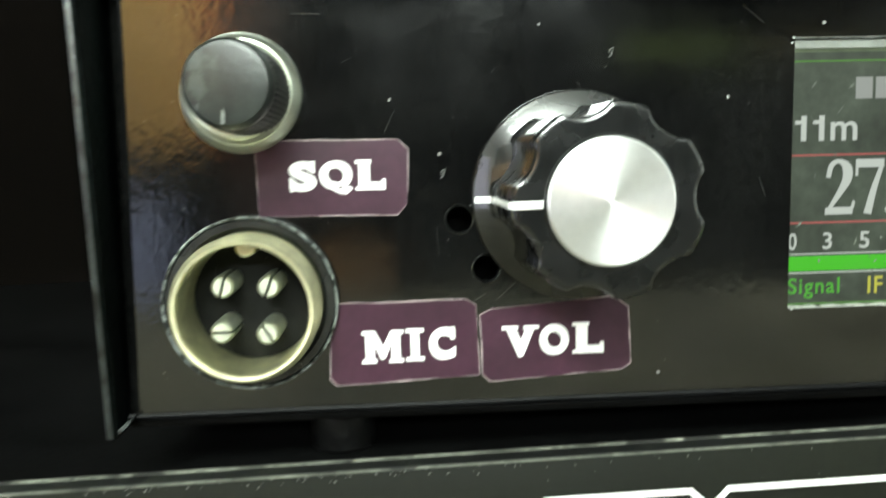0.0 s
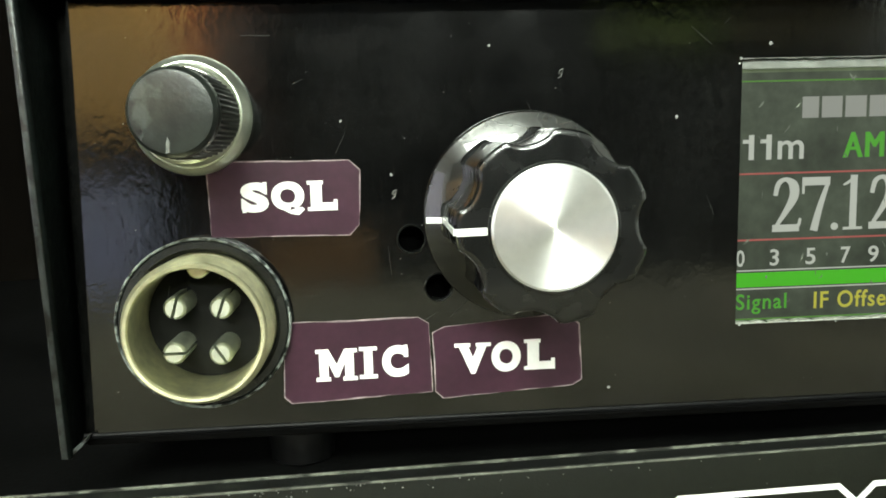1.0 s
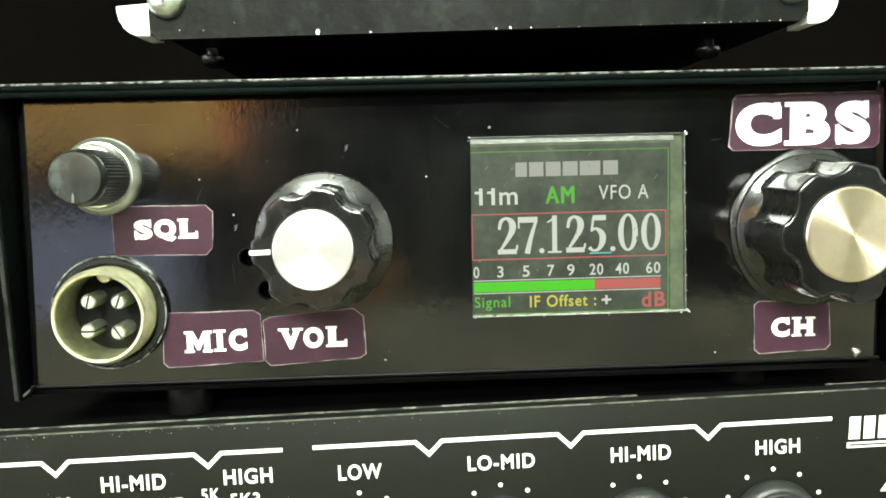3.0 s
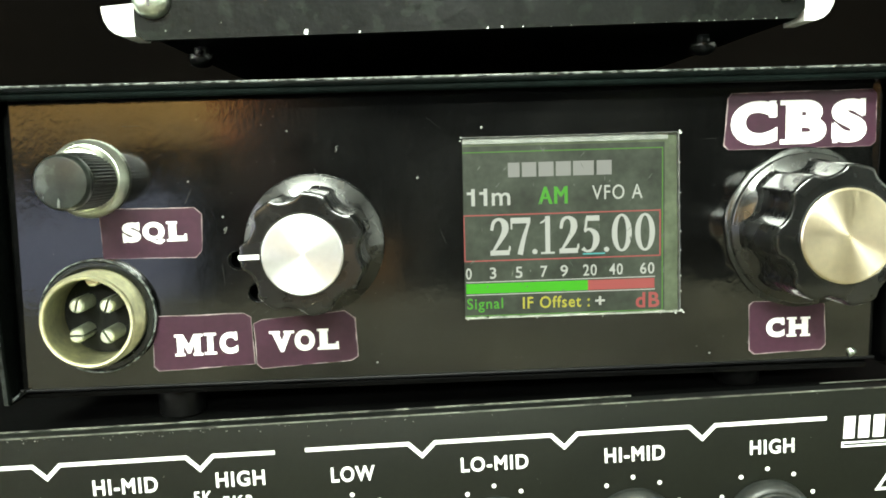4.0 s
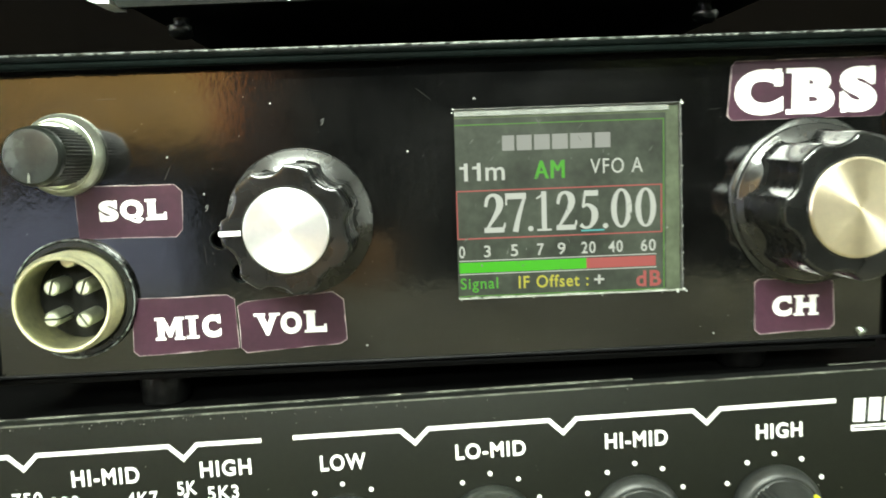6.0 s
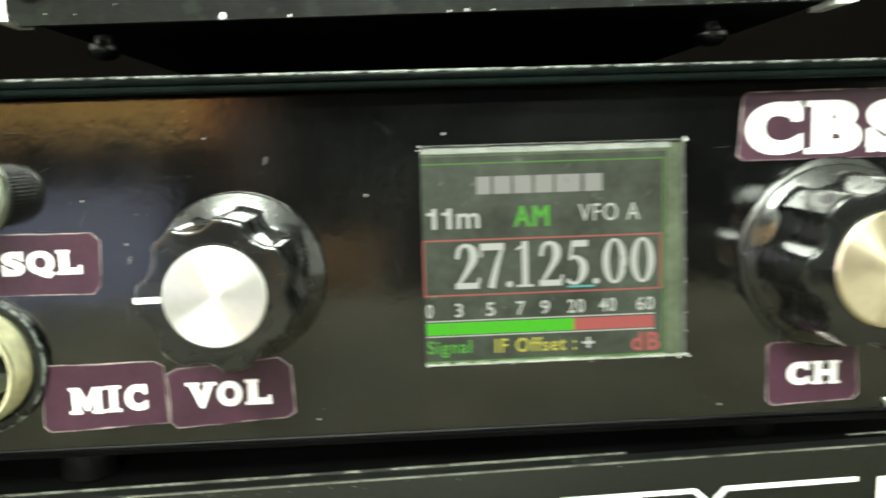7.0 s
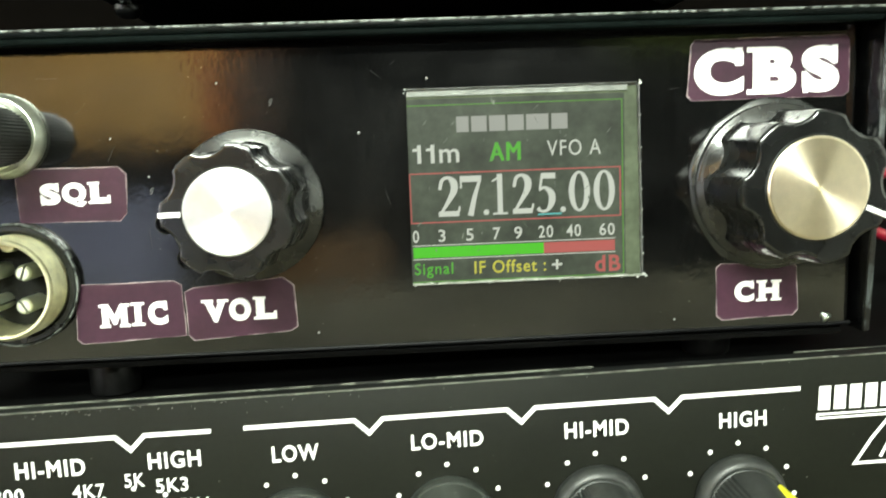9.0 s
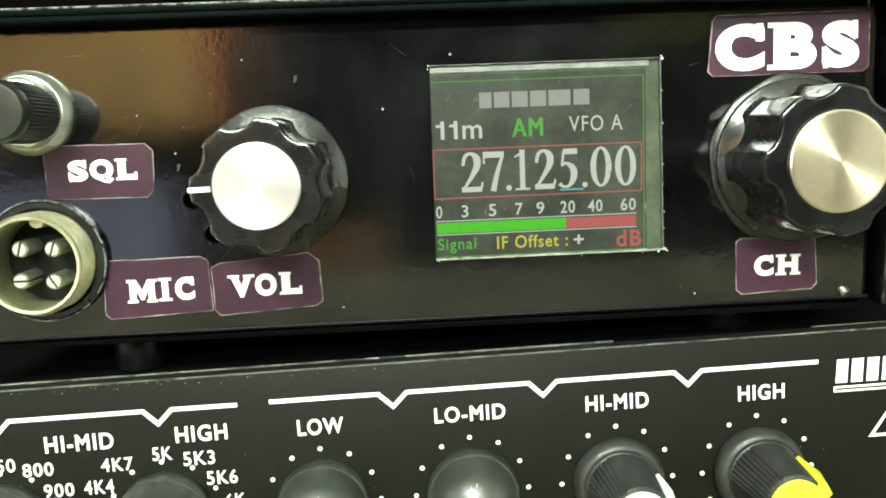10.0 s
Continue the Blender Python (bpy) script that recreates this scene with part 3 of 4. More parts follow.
def big_knob(radio, name, x, z, base_r, body_r, face_r, cap_r, height, cap_mat, cap_label, point, lobes, grooves=0.0):
    """A scalloped knob with a broad domed skirt, a spun metal cap and a white pointer line at the angle point."""
    wave = scalloped(lobes, 0.125, -lobes * radians(point))
    h = height
    # The dome of the skirt turns from its sharp outer lip towards the face.
    dome = [(base_r - 0.3 - (base_r - body_r + 1.1) * t, -1.45 - 1.25 * (1.25 * t - 0.25 * t * t)) for t in np.linspace(0, 1, 9)]
    skirt = lathe([(base_r - 0.3, -0.3), (base_r, -0.5), (base_r, -1.15), (base_r - 0.12, -1.38), *dome], 160, x=x, z=z)
    knob = part(name, skirt, KNOB, radio, f"glossy black fluted knob with a {cap_label}", smooth=50)
    prof = [(body_r + 0.4, -1.9), (body_r + 0.15, -2.5), (body_r, -3.2), (face_r + 0.2, -h + 0.7), (face_r + 0.12, -h + 0.3), (face_r - 0.05, -h + 0.08), (face_r - 0.3, -h), (face_r - 0.55, -h), (cap_r + 0.1, -h)]
    body = lathe(prof, 364, lambda a, row: wave(a) if row < 8 else 1.0, x, z)
    part("grip", body, KNOB, knob, smooth=32)
    if grooves:
        # Fine turned rings in the metal.
        rings = [(r, -h - 0.48 - (grooves if k % 2 else 0.0)) for k, r in enumerate(np.arange(cap_r - 0.45, 0.5, -0.16))]
        turned = [(cap_r, -h + 0.3), (cap_r, -h - 0.25), (cap_r - 0.25, -h - 0.45), *rings, (0.35, -h - 0.5), (0.3, -h - 0.42)]
        part("cap", lathe(turned, 120, x=x, z=z), cap_mat, knob, cap_label, smooth=1.5)
    else:
        cap = lathe([(cap_r, -h + 0.3), (cap_r, -h - 0.25), (cap_r - 0.25, -h - 0.45), (0.35, -h - 0.5), (0.3, -h - 0.42)], 96, x=x, z=z)
        part("cap", cap, cap_mat, knob, cap_label, smooth=30)
    part("cap_rim", tube(cap_r + 0.02, cap_r + 0.32, -h - 0.22, -h + 0.2, 96, x, z, 0.1), KNOB, knob, smooth=40)
    line = merge(box(cap_r + 0.34, -h - 0.05, -0.38, face_r + 0.1, -h + 0.3, 0.38, 0.04, 1),
                 box(face_r - 0.2, -h + 0.34, -0.3, body_r + 0.06, -2.6, 0.3),
                 box(body_r + 0.1, -2.45, -0.34, base_r - 0.25, -1.3, 0.34))
    for v in line.verts:
        # The line on the skirt lies on its slope.
        if v.co.y > -3.2 and v.co.x > body_r + 0.3 and v.co.y < -1.6:
            v.co.y = -1.62
    bmesh.ops.transform(line, matrix=Matrix.Translation((x, 0, z)) @ Matrix.Rotation(-radians(point), 4, "Y"), verts=line.verts[:])
    part("pointer_line", line, POINTER, knob, "white pointer line")
    return knob


def squelch_knob(radio, x, z):
    base = lathe([(6.5, 0.0), (6.6, -0.5), (6.55, -1.0), (6.3, -1.5), (5.75, -2.3), (5.6, -2.35), (5.25, -4.4), (4.95, -4.75), (4.3, -4.85)], 96, x=-62.7, z=-5.05)
    knob = part("squelch_knob", base, ALU_DULL, radio, "small grey knurled knob on a metal collar", smooth=24)
    grip = lathe([(4.4, -3.2), (4.5, -3.8), (4.42, -12.2), (4.3, -12.6)], 400, lambda a, row: 1 + 0.02 * math.cos(50 * a) if row in (1, 2) else 1.0, x, z)
    part("knurled_grip", grip, GRIP, knob, smooth=30)
    top = lathe([(4.3, -12.5), (4.36, -13.3), (4.25, -14.0), (3.9, -14.5), (3.4, -14.58), (0.3, -14.6)], 96, x=x, z=z)
    part("top", top, GREY_TOP, knob, "worn grey knob top", smooth=30)
    worn = [(x - 0.65, z - 3.8), (x - 0.3, z - 3.75), (x - 0.25, z - 2.8), (x - 0.45, z - 2.3), (x - 0.6, z - 2.9)]
    part("mark", plate(worn, -14.66, -14.5), GLASS_EDGE, knob, "worn pale index mark")
    part("mark", plate([(x - 3.3, z - 1.7), (x - 2.7, z - 1.5), (x - 2.6, z - 2.1), (x - 2.9, z - 2.6)], -14.64, -14.5), DULL_RIM, knob, "small rubbed spot")
    return knob


def mic_socket(radio, x, z):
    nut = tube(8.2, 9.75, -1.3, 0.0, x=x, z=z, bevel=0.4)
    socket = part("mic_socket", nut, SHELL, radio, "round four-pin microphone socket, yellowed metal", smooth=40)
    part("nut_rim", tube(9.55, 9.83, -1.42, -0.95, x=x, z=z, bevel=0.1), RIM, socket, "scuffed rim of the nut, its highlight painted on", smooth=40)
    bm = bmesh.new()
    n, rings = 72, []
    prof = [(7.0, 3.5), (7.0, -5.9), (7.15, -6.2), (7.5, -6.25), (7.68, -6.05), (7.7, -5.5)]
    for k in range(6):
        y = -5.1 + 0.95 * k
        prof += [(8.05, y), (8.0, y + 0.12), (7.66, y + 0.5)]
    prof += [(8.05, 0.6)]
    for r, y in prof:
        rings.append([bm.verts.new((x + r * math.cos(2 * math.pi * k / n), y, z + r * math.sin(2 * math.pi * k / n))) for k in range(n)])
    for a, b in zip(rings, rings[1:]):
        for k in range(n):
            bm.faces.new((a[k], a[(k + 1) % n], b[(k + 1) % n], b[k]))
    part("threaded_sleeve", bm, NICKEL, socket, "threaded yellowed nickel sleeve", smooth=25)
    part("insert", lathe([(6.98, 3.4), (6.98, 2.1), (6.7, 2.0), (0.3, 2.0)], 48, x=x, z=z), INSERT, socket, "dark round insert", smooth=30)
    key = lathe([(1.2, 2.0), (1.2, -2.4), (1.0, -2.6)], 24, x=x, z=z + 6.6)
    part("key", key, NICKEL, socket, smooth=40)
    for dx, dz, turn in ((-2.55, 2.3, 74), (2.45, 2.15, 70), (-2.9, -2.75, 0), (2.15, -3.05, -58)):
        pin = bmesh.new()
        rad, slot = 1.3, 0.17
        for side in (1, -1):
            arc = [(rad * math.cos(t), rad * math.sin(t)) for t in np.linspace(math.asin(slot / rad), math.pi - math.asin(slot / rad), 14)]
            vs = []
            for r, y in ((0.98, 2.0), (1.0, -3.0), (0.93, -3.3), (0.75, -3.55)):
                vs.append([pin.verts.new((px * r, y, side * max(pz * r, slot))) for px, pz in arc])
            for a, b in zip(vs, vs[1:]):
                for k in range(len(a)):
                    pin.faces.new((a[k], a[(k + 1) % len(a)], b[(k + 1) % len(a)], b[k]))
            pin.faces.new(vs[-1])
        bmesh.ops.transform(pin, matrix=Matrix.Translation((x + dx, 0, z + dz)) @ Matrix.Rotation(-radians(turn), 4, "Y"), verts=pin.verts[:])
        part("pin", pin, ALU_DULL, socket, "slotted round contact pin", smooth=40)
    return socket


def sticker(radio, outline, label, word):
    mid_x, mid_z = sum(p[0] for p in outline) / len(outline), sum(p[1] for p in outline) / len(outline)
    rng = random.Random(int(1000 + 10 * mid_x))
    fine = []
    for (ax, az), (bx, bz) in zip(outline, outline[1:] + outline[:1]):
        n = max(1, int(math.hypot(bx - ax, bz - az) / 0.9))
        fine += [(ax + (bx - ax) * k / n, az + (bz - az) * k / n) for k in range(n)]

    def grown(lo, hi):
        """The outline drawn in by an uneven, hand-cut and rubbed margin."""
        rows, by = [], lo
        for px, pz in fine:
            by = min(hi, max(lo, by + rng.uniform(-0.09, 0.09)))
            d = Vector((mid_x - px, (mid_z - pz) * 1.6)).normalized()
            rows.append((px + d.x * by, pz + d.y * by))
        return rows

    s = part("label_sticker", plate(grown(-0.05, 0.04), -0.10, 0.0), PAPER, radio, label)
    part("printed_ground", plate(grown(0.04, 0.18), -0.16, -0.1), PLUM, s)
    part("lettering", word, INK, s, "white slab-serif lettering")
    return s


def build_display(radio):
    unit = part("display", box(-0.6, 1.1, -31.8, 38.2, 3.0, 0.6), GLASS_EDGE, radio, "small lit colour display with a frequency readout")
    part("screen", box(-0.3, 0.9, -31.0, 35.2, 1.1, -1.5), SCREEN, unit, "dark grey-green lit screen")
    part("screen_margin", bars([(35.2, -31.3, 37.6, -0.4), (-0.3, -1.5, 35.2, -0.2)], 1.02, 0.1), SCREEN_TOP, unit)
    rng = random.Random(9)

    def ragged(a, b, z, thick, up):
        """A cut edge of the opening, uneven along its length, from x a to b."""
        xs = np.linspace(a, b, 40)
        low = [(px, z - up * thick * rng.uniform(0.3, 1.0)) for px in xs]
        return plate([(px, z) for px in xs] + low[::-1], -0.05, 0.85)

    part("cut_edge", ragged(-0.1, 37.8, -31.35, 0.35, -1), CUT, unit, "pale uneven cut edge")
    part("cut_edge", ragged(37.2, -0.3, 0.12, 0.2, 1), CUT_DARK, unit, "uneven cut edge")
    steps = np.linspace(-31.2, 0.1, 36)
    outer = [(37.82 - 0.0125 * (pz + 31.2), pz) for pz in steps]
    inner = [(px - rng.uniform(0.1, 0.3), pz) for px, pz in outer]
    part("cut_edge", plate(outer + inner[::-1], -0.04, 0.8), CUT_DARK, unit, "nicked right edge of the opening")
    # Nicks in the cut edge; their glints are put into the pale colour.
    for nx, nz, nr in ((37.6, -0.1, 0.42), (37.45, 0.35, 0.25), (37.9, -31.1, 0.5), (38.3, -31.4, 0.3), (36.9, -31.5, 0.35), (-0.15, 0.1, 0.3), (-0.3, -0.5, 0.22), (0.3, -31.4, 0.25),
                       (37.6, -5.2, 0.17), (37.7, -10.4, 0.2), (37.68, -12.7, 0.14), (37.75, -17.1, 0.18), (37.8, -20.4, 0.15), (37.85, -24.9, 0.2), (37.88, -27.6, 0.16), (34.2, -31.55, 0.2), (12.4, -31.5, 0.22), (24.0, -31.6, 0.16)):
        nr *= 0.78
        chip = [(nx + nr * rng.uniform(0.5, 1) * math.cos(t), nz + nr * rng.uniform(0.5, 1) * math.sin(t)) for t in np.linspace(0, 2 * math.pi, 7)[:-1]]
        part("chip", plate(chip, -0.12, -0.045), CHIP, unit, "pale chip at the edge of the opening, its glint in the colour")
    part("cut_edge", box(-0.2, 0.4, -1.15, 35.6, 0.9, -0.15, 0.1), GLASS_EDGE, unit, "grey strip above the screen")
    y = 0.85

    def lit_part(name, bm, mat, label=""):
        part(name, bm, mat, unit, label)

    marks = bmesh.new()
    for _ in range(46):
        mx, mz, ln, an, wd = rng.uniform(0.5, 36), rng.uniform(-30, -1.5), rng.uniform(0.3, 1.7), rng.uniform(0.6, 2.2), rng.uniform(0.03, 0.14)
        dx, dz = math.cos(an), math.sin(an)
        marks.faces.new([marks.verts.new((mx + u * dx * ln - w * dz * wd, 0.78, mz + u * dz * ln + w * dx * wd)) for u, w in ((0, 0.2), (0.6, 1), (1, 0.1), (0.5, -1))])
    film = part("film_smear", marks, FILM, unit, "faint smears and scratches over the screen")
    film["kind"] = "stuff"
    # The maker's name on the first line is left as blocks of its letters' size.
    for a, b in ((7.9, 9.9), (10.3, 12.8), (13.2, 15.8), (16.2, 18.8), (19.2, 22.8), (23.3, 25.9)):
        lit_part("title_block", bars([(a, -6.9, b, -4.4)], y), LIT_TITLE, "pale block")
    eleven = [box(a, y - 0.03, -11.7, a + 0.62, y + 0.03, -8.75) for a in (1.45, 3.6)] + [box(a, y - 0.035, -9.75, a + 0.85, y + 0.025, -9.3) for a in (0.7, 2.85)]
    lit_part("lettering", merge(*eleven, glyphs("m", 5.0, -11.7, 8.2, -9.5, y, 0.01)), LIT_WHITE)
    lit_part("lettering", merge(glyphs("AM", 13.1, -11.7, 18.0, -8.7, y), glyphs("AM", 13.3, -11.7, 18.2, -8.7, y - 0.03)), LIT_GREEN)
    lit_part("lettering", glyphs("VFO A", 22.5, -11.2, 31.3, -8.7, y), LIT_WHITE)
    digits = [("2", 4.5, 8.2), ("7", 8.1, 11.7), (".", 11.9, 12.8), ("1", 13.2, 16.0), ("2", 16.6, 20.2), ("5", 20.5, 24.0), (".", 24.5, 25.4), ("0", 25.9, 29.4), ("0", 30.0, 33.5)]
    for cell in digits:
        lit_part("digit", roman_digit(*cell, -20.4, -13.8, y), LIT_WHITE)
    lit_part("cursor", bars([(20.8, -20.75, 24.7, -20.5)], y), LIT_CYAN)
    lit_part("red_frame", bars([(0.0, -13.45, 34.5, -13.25), (0.0, -21.4, 34.5, -21.2), (34.3, -21.2, 34.5, -13.45), (0.0, -21.2, 0.2, -13.45)], y), LIT_RED)
    lit_part("green_frame", bars([(0.0, -2.6, 34.9, -2.42), (34.72, -30.9, 34.9, -2.6), (0.0, -31.1, 34.9, -30.92)], y), LIT_LINE)
    for text, a, b in (("0", 0.2, 1.2), ("3", 4.4, 5.5), ("5", 8.9, 10.1), ("7", 13.3, 14.5), ("9", 16.8, 18.1), ("20", 20.8, 23.2), ("40", 25.4, 27.8), ("60", 30.9, 33.4)):
        lit_part("lettering", glyphs(text, a, -24.5, b, -22.5, y, 0.01), LIT_WHITE)
    lit_part("meter_line", bars([(0.2, -25.1, 33.5, -24.95), (0.2, -27.35, 33.5, -27.2)], y), LIT_WHITE)
    lit_part("meter_bar", bars([(0.2, -27.05, 21.6, -25.3)], y), LIT_BAR, "bright green signal bar")
    lit_part("meter_bar", bars([(21.6, -27.05, 33.4, -25.3)], y), LIT_RED, "pale red signal bar")
    lit_part("lettering", glyphs("Signal", 0.3, -30.4, 6.6, -27.9, y, 0.01), LIT_GREEN)
    lit_part("lettering", glyphs("IF Offset :", 10.1, -30.0, 21.9, -27.9, y, 0.012), LIT_YELLOW)
    lit_part("lettering", glyphs("+", 22.9, -29.8, 24.6, -28.2, y, 0.02), LIT_WHITE)
    lit_part("lettering", glyphs("dB", 30.1, -30.5, 34.3, -27.8, y, 0.02), LIT_RED)
    return unit


def build_radio():
    radio = thing("cb_radio", Matrix.Translation(ORIGIN), "glossy black radio transceiver with knobs, stickers and a lit display", "radio")
    opening = [(-0.15, -31.2), (37.8, -31.3), (37.4, 0.1), (18.0, 0.05), (0.05, 0.0)]
    holes = [opening, circle(-38.9, -19.65, 1.75, 28), circle(-35.9, -25.4, 1.75, 28), circle(-62.75, -28.35, 8.1, 64)]
    face = plate([(-75.1, 8.7), (-75.8, -40.9), (71.8, -40.5), (72.5, 8.7)], 0.0, 1.2, holes)
    panel = part("front_panel", face, PANEL, radio, "glossy black lacquered front panel with dust and scratches")
    # The sheet of the panel rolls back at its left and right edges; a narrow bead runs along its lower edge.
    for name_of, ends, out_x, out_z, bend, sign, mat in (("rounded left edge of the panel", ((-75.1, 8.6), (-75.4, -14.0), (-75.8, -40.9)), -1, 0, 1.9, 1, PANEL),
                                                         ("dull bead along the lower edge", ((-77.4, -40.9), (-2.0, -40.75), (72.9, -40.5)), 0, -1, 0.5, -1, BEAD), ("rounded right edge of the panel", ((72.5, 8.7), (72.15, -15.9), (71.8, -40.5)), 1, 0, 1.0, 1, PANEL)):
        roll = bmesh.new()
        rows = []
        for px, pz in ends:
            turn = [(bend * math.sin(t), sign * (bend - bend * math.cos(t)) + 0.01 * sign) for t in np.linspace(0, math.pi / 2, 13)] + [(bend + 0.1, 0.3 if sign < 0 else 2.5), (bend + 0.12, 3.0)]
            rows.append([roll.verts.new((px + out_x * d, ay, pz + out_z * d)) for d, ay in turn])
        for a, b in zip(rows, rows[1:]):
            for k in range(len(a) - 1):
                roll.faces.new((a[k], a[k + 1], b[k + 1], b[k]))
        part("rolled_edge", roll, mat, panel, name_of, smooth=50)
    fold = box(-77.8, 2.2, -42.0, 72.6, 6, -41.7, 0.1, 1)
    part("panel_fold", fold, CASE, panel, smooth=40)
    for cx, cz in ((-38.9, -19.65), (-35.9, -25.4)):
        part("led_hole", tube(1.5, 1.78, -0.12, 1.6, 28, cx, cz, 0.15), KNOB, panel, "rim of an empty round hole", smooth=40)
    part("backing", box(-75, 5, -40, 71, 7, 8), HOLE, radio)
    shell = box(-79.2, -6, 8.8, 75.7, 150, 10.0, 0.3)
    cover = part("cover", shell, EDGE, radio, "black enamelled sheet cover with a scuffed front edge", smooth=40)
    part("scuffed_rim", box(-79.2, -6.12, 9.66, 75.7, -5.4, 10.06, 0.18, 2), RIM, cover, "scuffed rim of the sheet, its highlight painted on", smooth=50)
    part("hem", box(-77.8, -5.9, 7.75, 74.2, -4.4, 8.78, 0.35, 3), HEM, cover, "dark green-black hem folded under the front edge", smooth=40)
    def sloping(bm):
        """The front edges of the sides draw back towards the bottom."""
        for v in bm.verts:
            if v.co.y < 10:
                v.co.y += (8.75 - v.co.z) / 52 * 3.6
        return bm

    part("cover_side", sloping(box(-79.2, -6, -43.2, -77.95, 150, 8.75, 0.5, 3)), SIDE, radio, smooth=40)
    lip = plate([(-79.1, -43.1), (-77.9, -42.6), (-76.8, -41.6), (-76.4, -40.9), (-76.9, -41.2), (-77.9, -42.0)], -2.0, 1.0)
    part("folded_lip", lip, DULL_RIM, radio, "scuffed lip folded in under the left side")
    part("scuffed_rim", sloping(box(-79.15, -6.08, -43.0, -78.4, -5.7, 8.7, 0.15, 2)), SIDE_RIM, radio, "rubbed front edge of the left side", smooth=50)
    def leaning(bm):
        """The right side leans out a little towards the top."""
        for v in bm.verts:
            v.co.x += (v.co.z + 16) * 0.012
        return bm

    right = part("cover_side", sloping(leaning(box(74.0, -6, -42.0, 75.2, 150, 8.75, 0.45, 3))), GLOSS, radio, "glossy black side of the cover", smooth=40)
    # This edge's thin highlight and its speckles are colour on a strip.
    part("scuffed_rim", sloping(leaning(box(74.2, -6.1, -41.8, 75.15, -5.6, 8.9, 0.2, 2))), DULL_RIM, right, "scuffed front edge of the side, its dull highlight painted on", smooth=50)
    part("chassis_floor", box(-77.9, 2, -43.2, 72.7, 150, -42.1, 0.3), CASE, radio)
    part("chassis_back", box(-77.9, 148, -42.0, 72.8, 149.5, 8.7), CASE, radio)
    for fx in (-54, 53.5):
        for fy in (14, 130):
            tall = 7.2 if fx < 0 else 5.05
            foot = lathe([(4.4, 0), (4.6, -0.5), (4.2, 0.4 - tall), (3.8, -tall)], 32)
            bmesh.ops.transform(foot, matrix=Matrix.Translation((fx, fy, -43.2)) @ Matrix.Rotation(radians(90), 4, "X"), verts=foot.verts[:])
            part("foot", foot, FOOT, radio, "round black rubber foot", smooth=40)
    big_knob(radio, "volume_knob", -25.6, -17.2, 11.9, 9.75, 9.45, 6.2, 16.0, ALU, "spun silver cap", 181, 7)
    big_knob(radio, "channel_knob", 59.4, -17.2, 13.2, 11.7, 11.2, 7.6, 14.7, BRASS, "spun brass cap", -23, 7, 0.0035)
    ring_rng = random.Random(3)
    wobble = [1 + 0.012 * math.sin(5 * k * math.pi / 48) + 0.008 * math.sin(11 * k * math.pi / 48 + 1) + ring_rng.uniform(-0.003, 0.003) for k in range(96)]
    washer = lathe([(13.8, 0.0), (14.0, -0.4), (13.6, -0.75), (12.2, -0.8)], 96, lambda a, row: wobble[int(a / (2 * math.pi) * 96 + 0.5) % 96], 59.4, -17.2)
    part("washer", washer, SHELL, radio, "uneven dark ring under the knob", smooth=60)
    squelch_knob(radio, -61.5, -5.25)
    mic_socket(radio, -62.75, -28.35)
    build_display(radio)
    y = -0.19
    sticker(radio, [(-61.7, -10.2), (-45.7, -10.3), (-44.5, -11.5), (-44.8, -17.8), (-45.9, -19.0), (-61.5, -18.7)], "plum sticker lettered SQL",
            slab_word([("S", -58.0, -54.9), ("Q", -54.6, -50.9), ("L", -50.2, -47.2)], -16.0, -12.6, y, 0.055))
    sticker(radio, [(-53.9, -29.3), (-53.2, -28.9), (-38.4, -28.8), (-37.2, -29.6), (-36.9, -37.9), (-53.5, -38.6), (-54.3, -37.7)], "plum sticker lettered MIC",
            slab_word([("M", -50.1, -46.1), ("I", -44.9, -43.9), ("C", -42.8, -39.7)], -36.0, -32.2, y, 0.055, 0.02))
    sticker(radio, [(-36.8, -30.8), (-35.4, -30.1), (-21.1, -29.0), (-19.3, -30.4), (-19.0, -37.2), (-20.1, -37.9), (-35.8, -38.8), (-36.7, -37.9)], "plum sticker lettered VOL",
            slab_word([("V", -33.9, -30.3), ("O", -29.9, -26.4), ("L", -25.6, -22.3)], -35.9, -32.2, y, 0.055, 0.02))
    sticker(radio, [(45.8, 5.4), (46.5, 6.3), (71.0, 6.5), (71.8, 5.8), (71.8, -2.5), (70.9, -3.3), (45.9, -3.3), (45.1, -2.5)], "large plum sticker lettered CBS",
            slab_word([("C", 46.3, 54.4), ("B", 55.9, 63.0), ("S", 63.9, 70.1)], -2.6, 4.9, y, 0.05, spread=0.42))
    sticker(radio, [(50.0, -30.6), (50.8, -30.0), (63.0, -30.3), (63.6, -31.0), (63.9, -38.2), (63.0, -39.1), (51.0, -39.5), (50.1, -38.7)], "plum sticker lettered CH",
            slab_word([("C", 53.1, 56.4), ("H", 57.2, 60.6)], -36.5, -33.0, y, 0.055))
    dust = bmesh.new()
    rng = random.Random(5)
    spots = [(-7.7, -6.4, 0.35), (-15.7, -38.4, 0.3), (-41, -12.2, 0.3), (-46.5, -6, 0.3), (43, -38.9, 0.3), (3.4, 1.7, 0.3), (-29.5, 2, 0.3)]
    spots += [(rng.uniform(-74, 70), rng.uniform(-39, 7), rng.uniform(0.03, 0.10)) for _ in range(170)]
    for px, pz, r in spots:
        if -1 < px < 38.5 and -32 < pz < 1:
            continue
        vs = [dust.verts.new((px + r * rng.uniform(0.4, 1) * math.cos(t), -0.03, pz + r * rng.uniform(0.4, 1) * math.sin(t))) for t in np.linspace(0, 2 * math.pi, 7)[:-1]]
        dust.faces.new(vs)
    hair = []
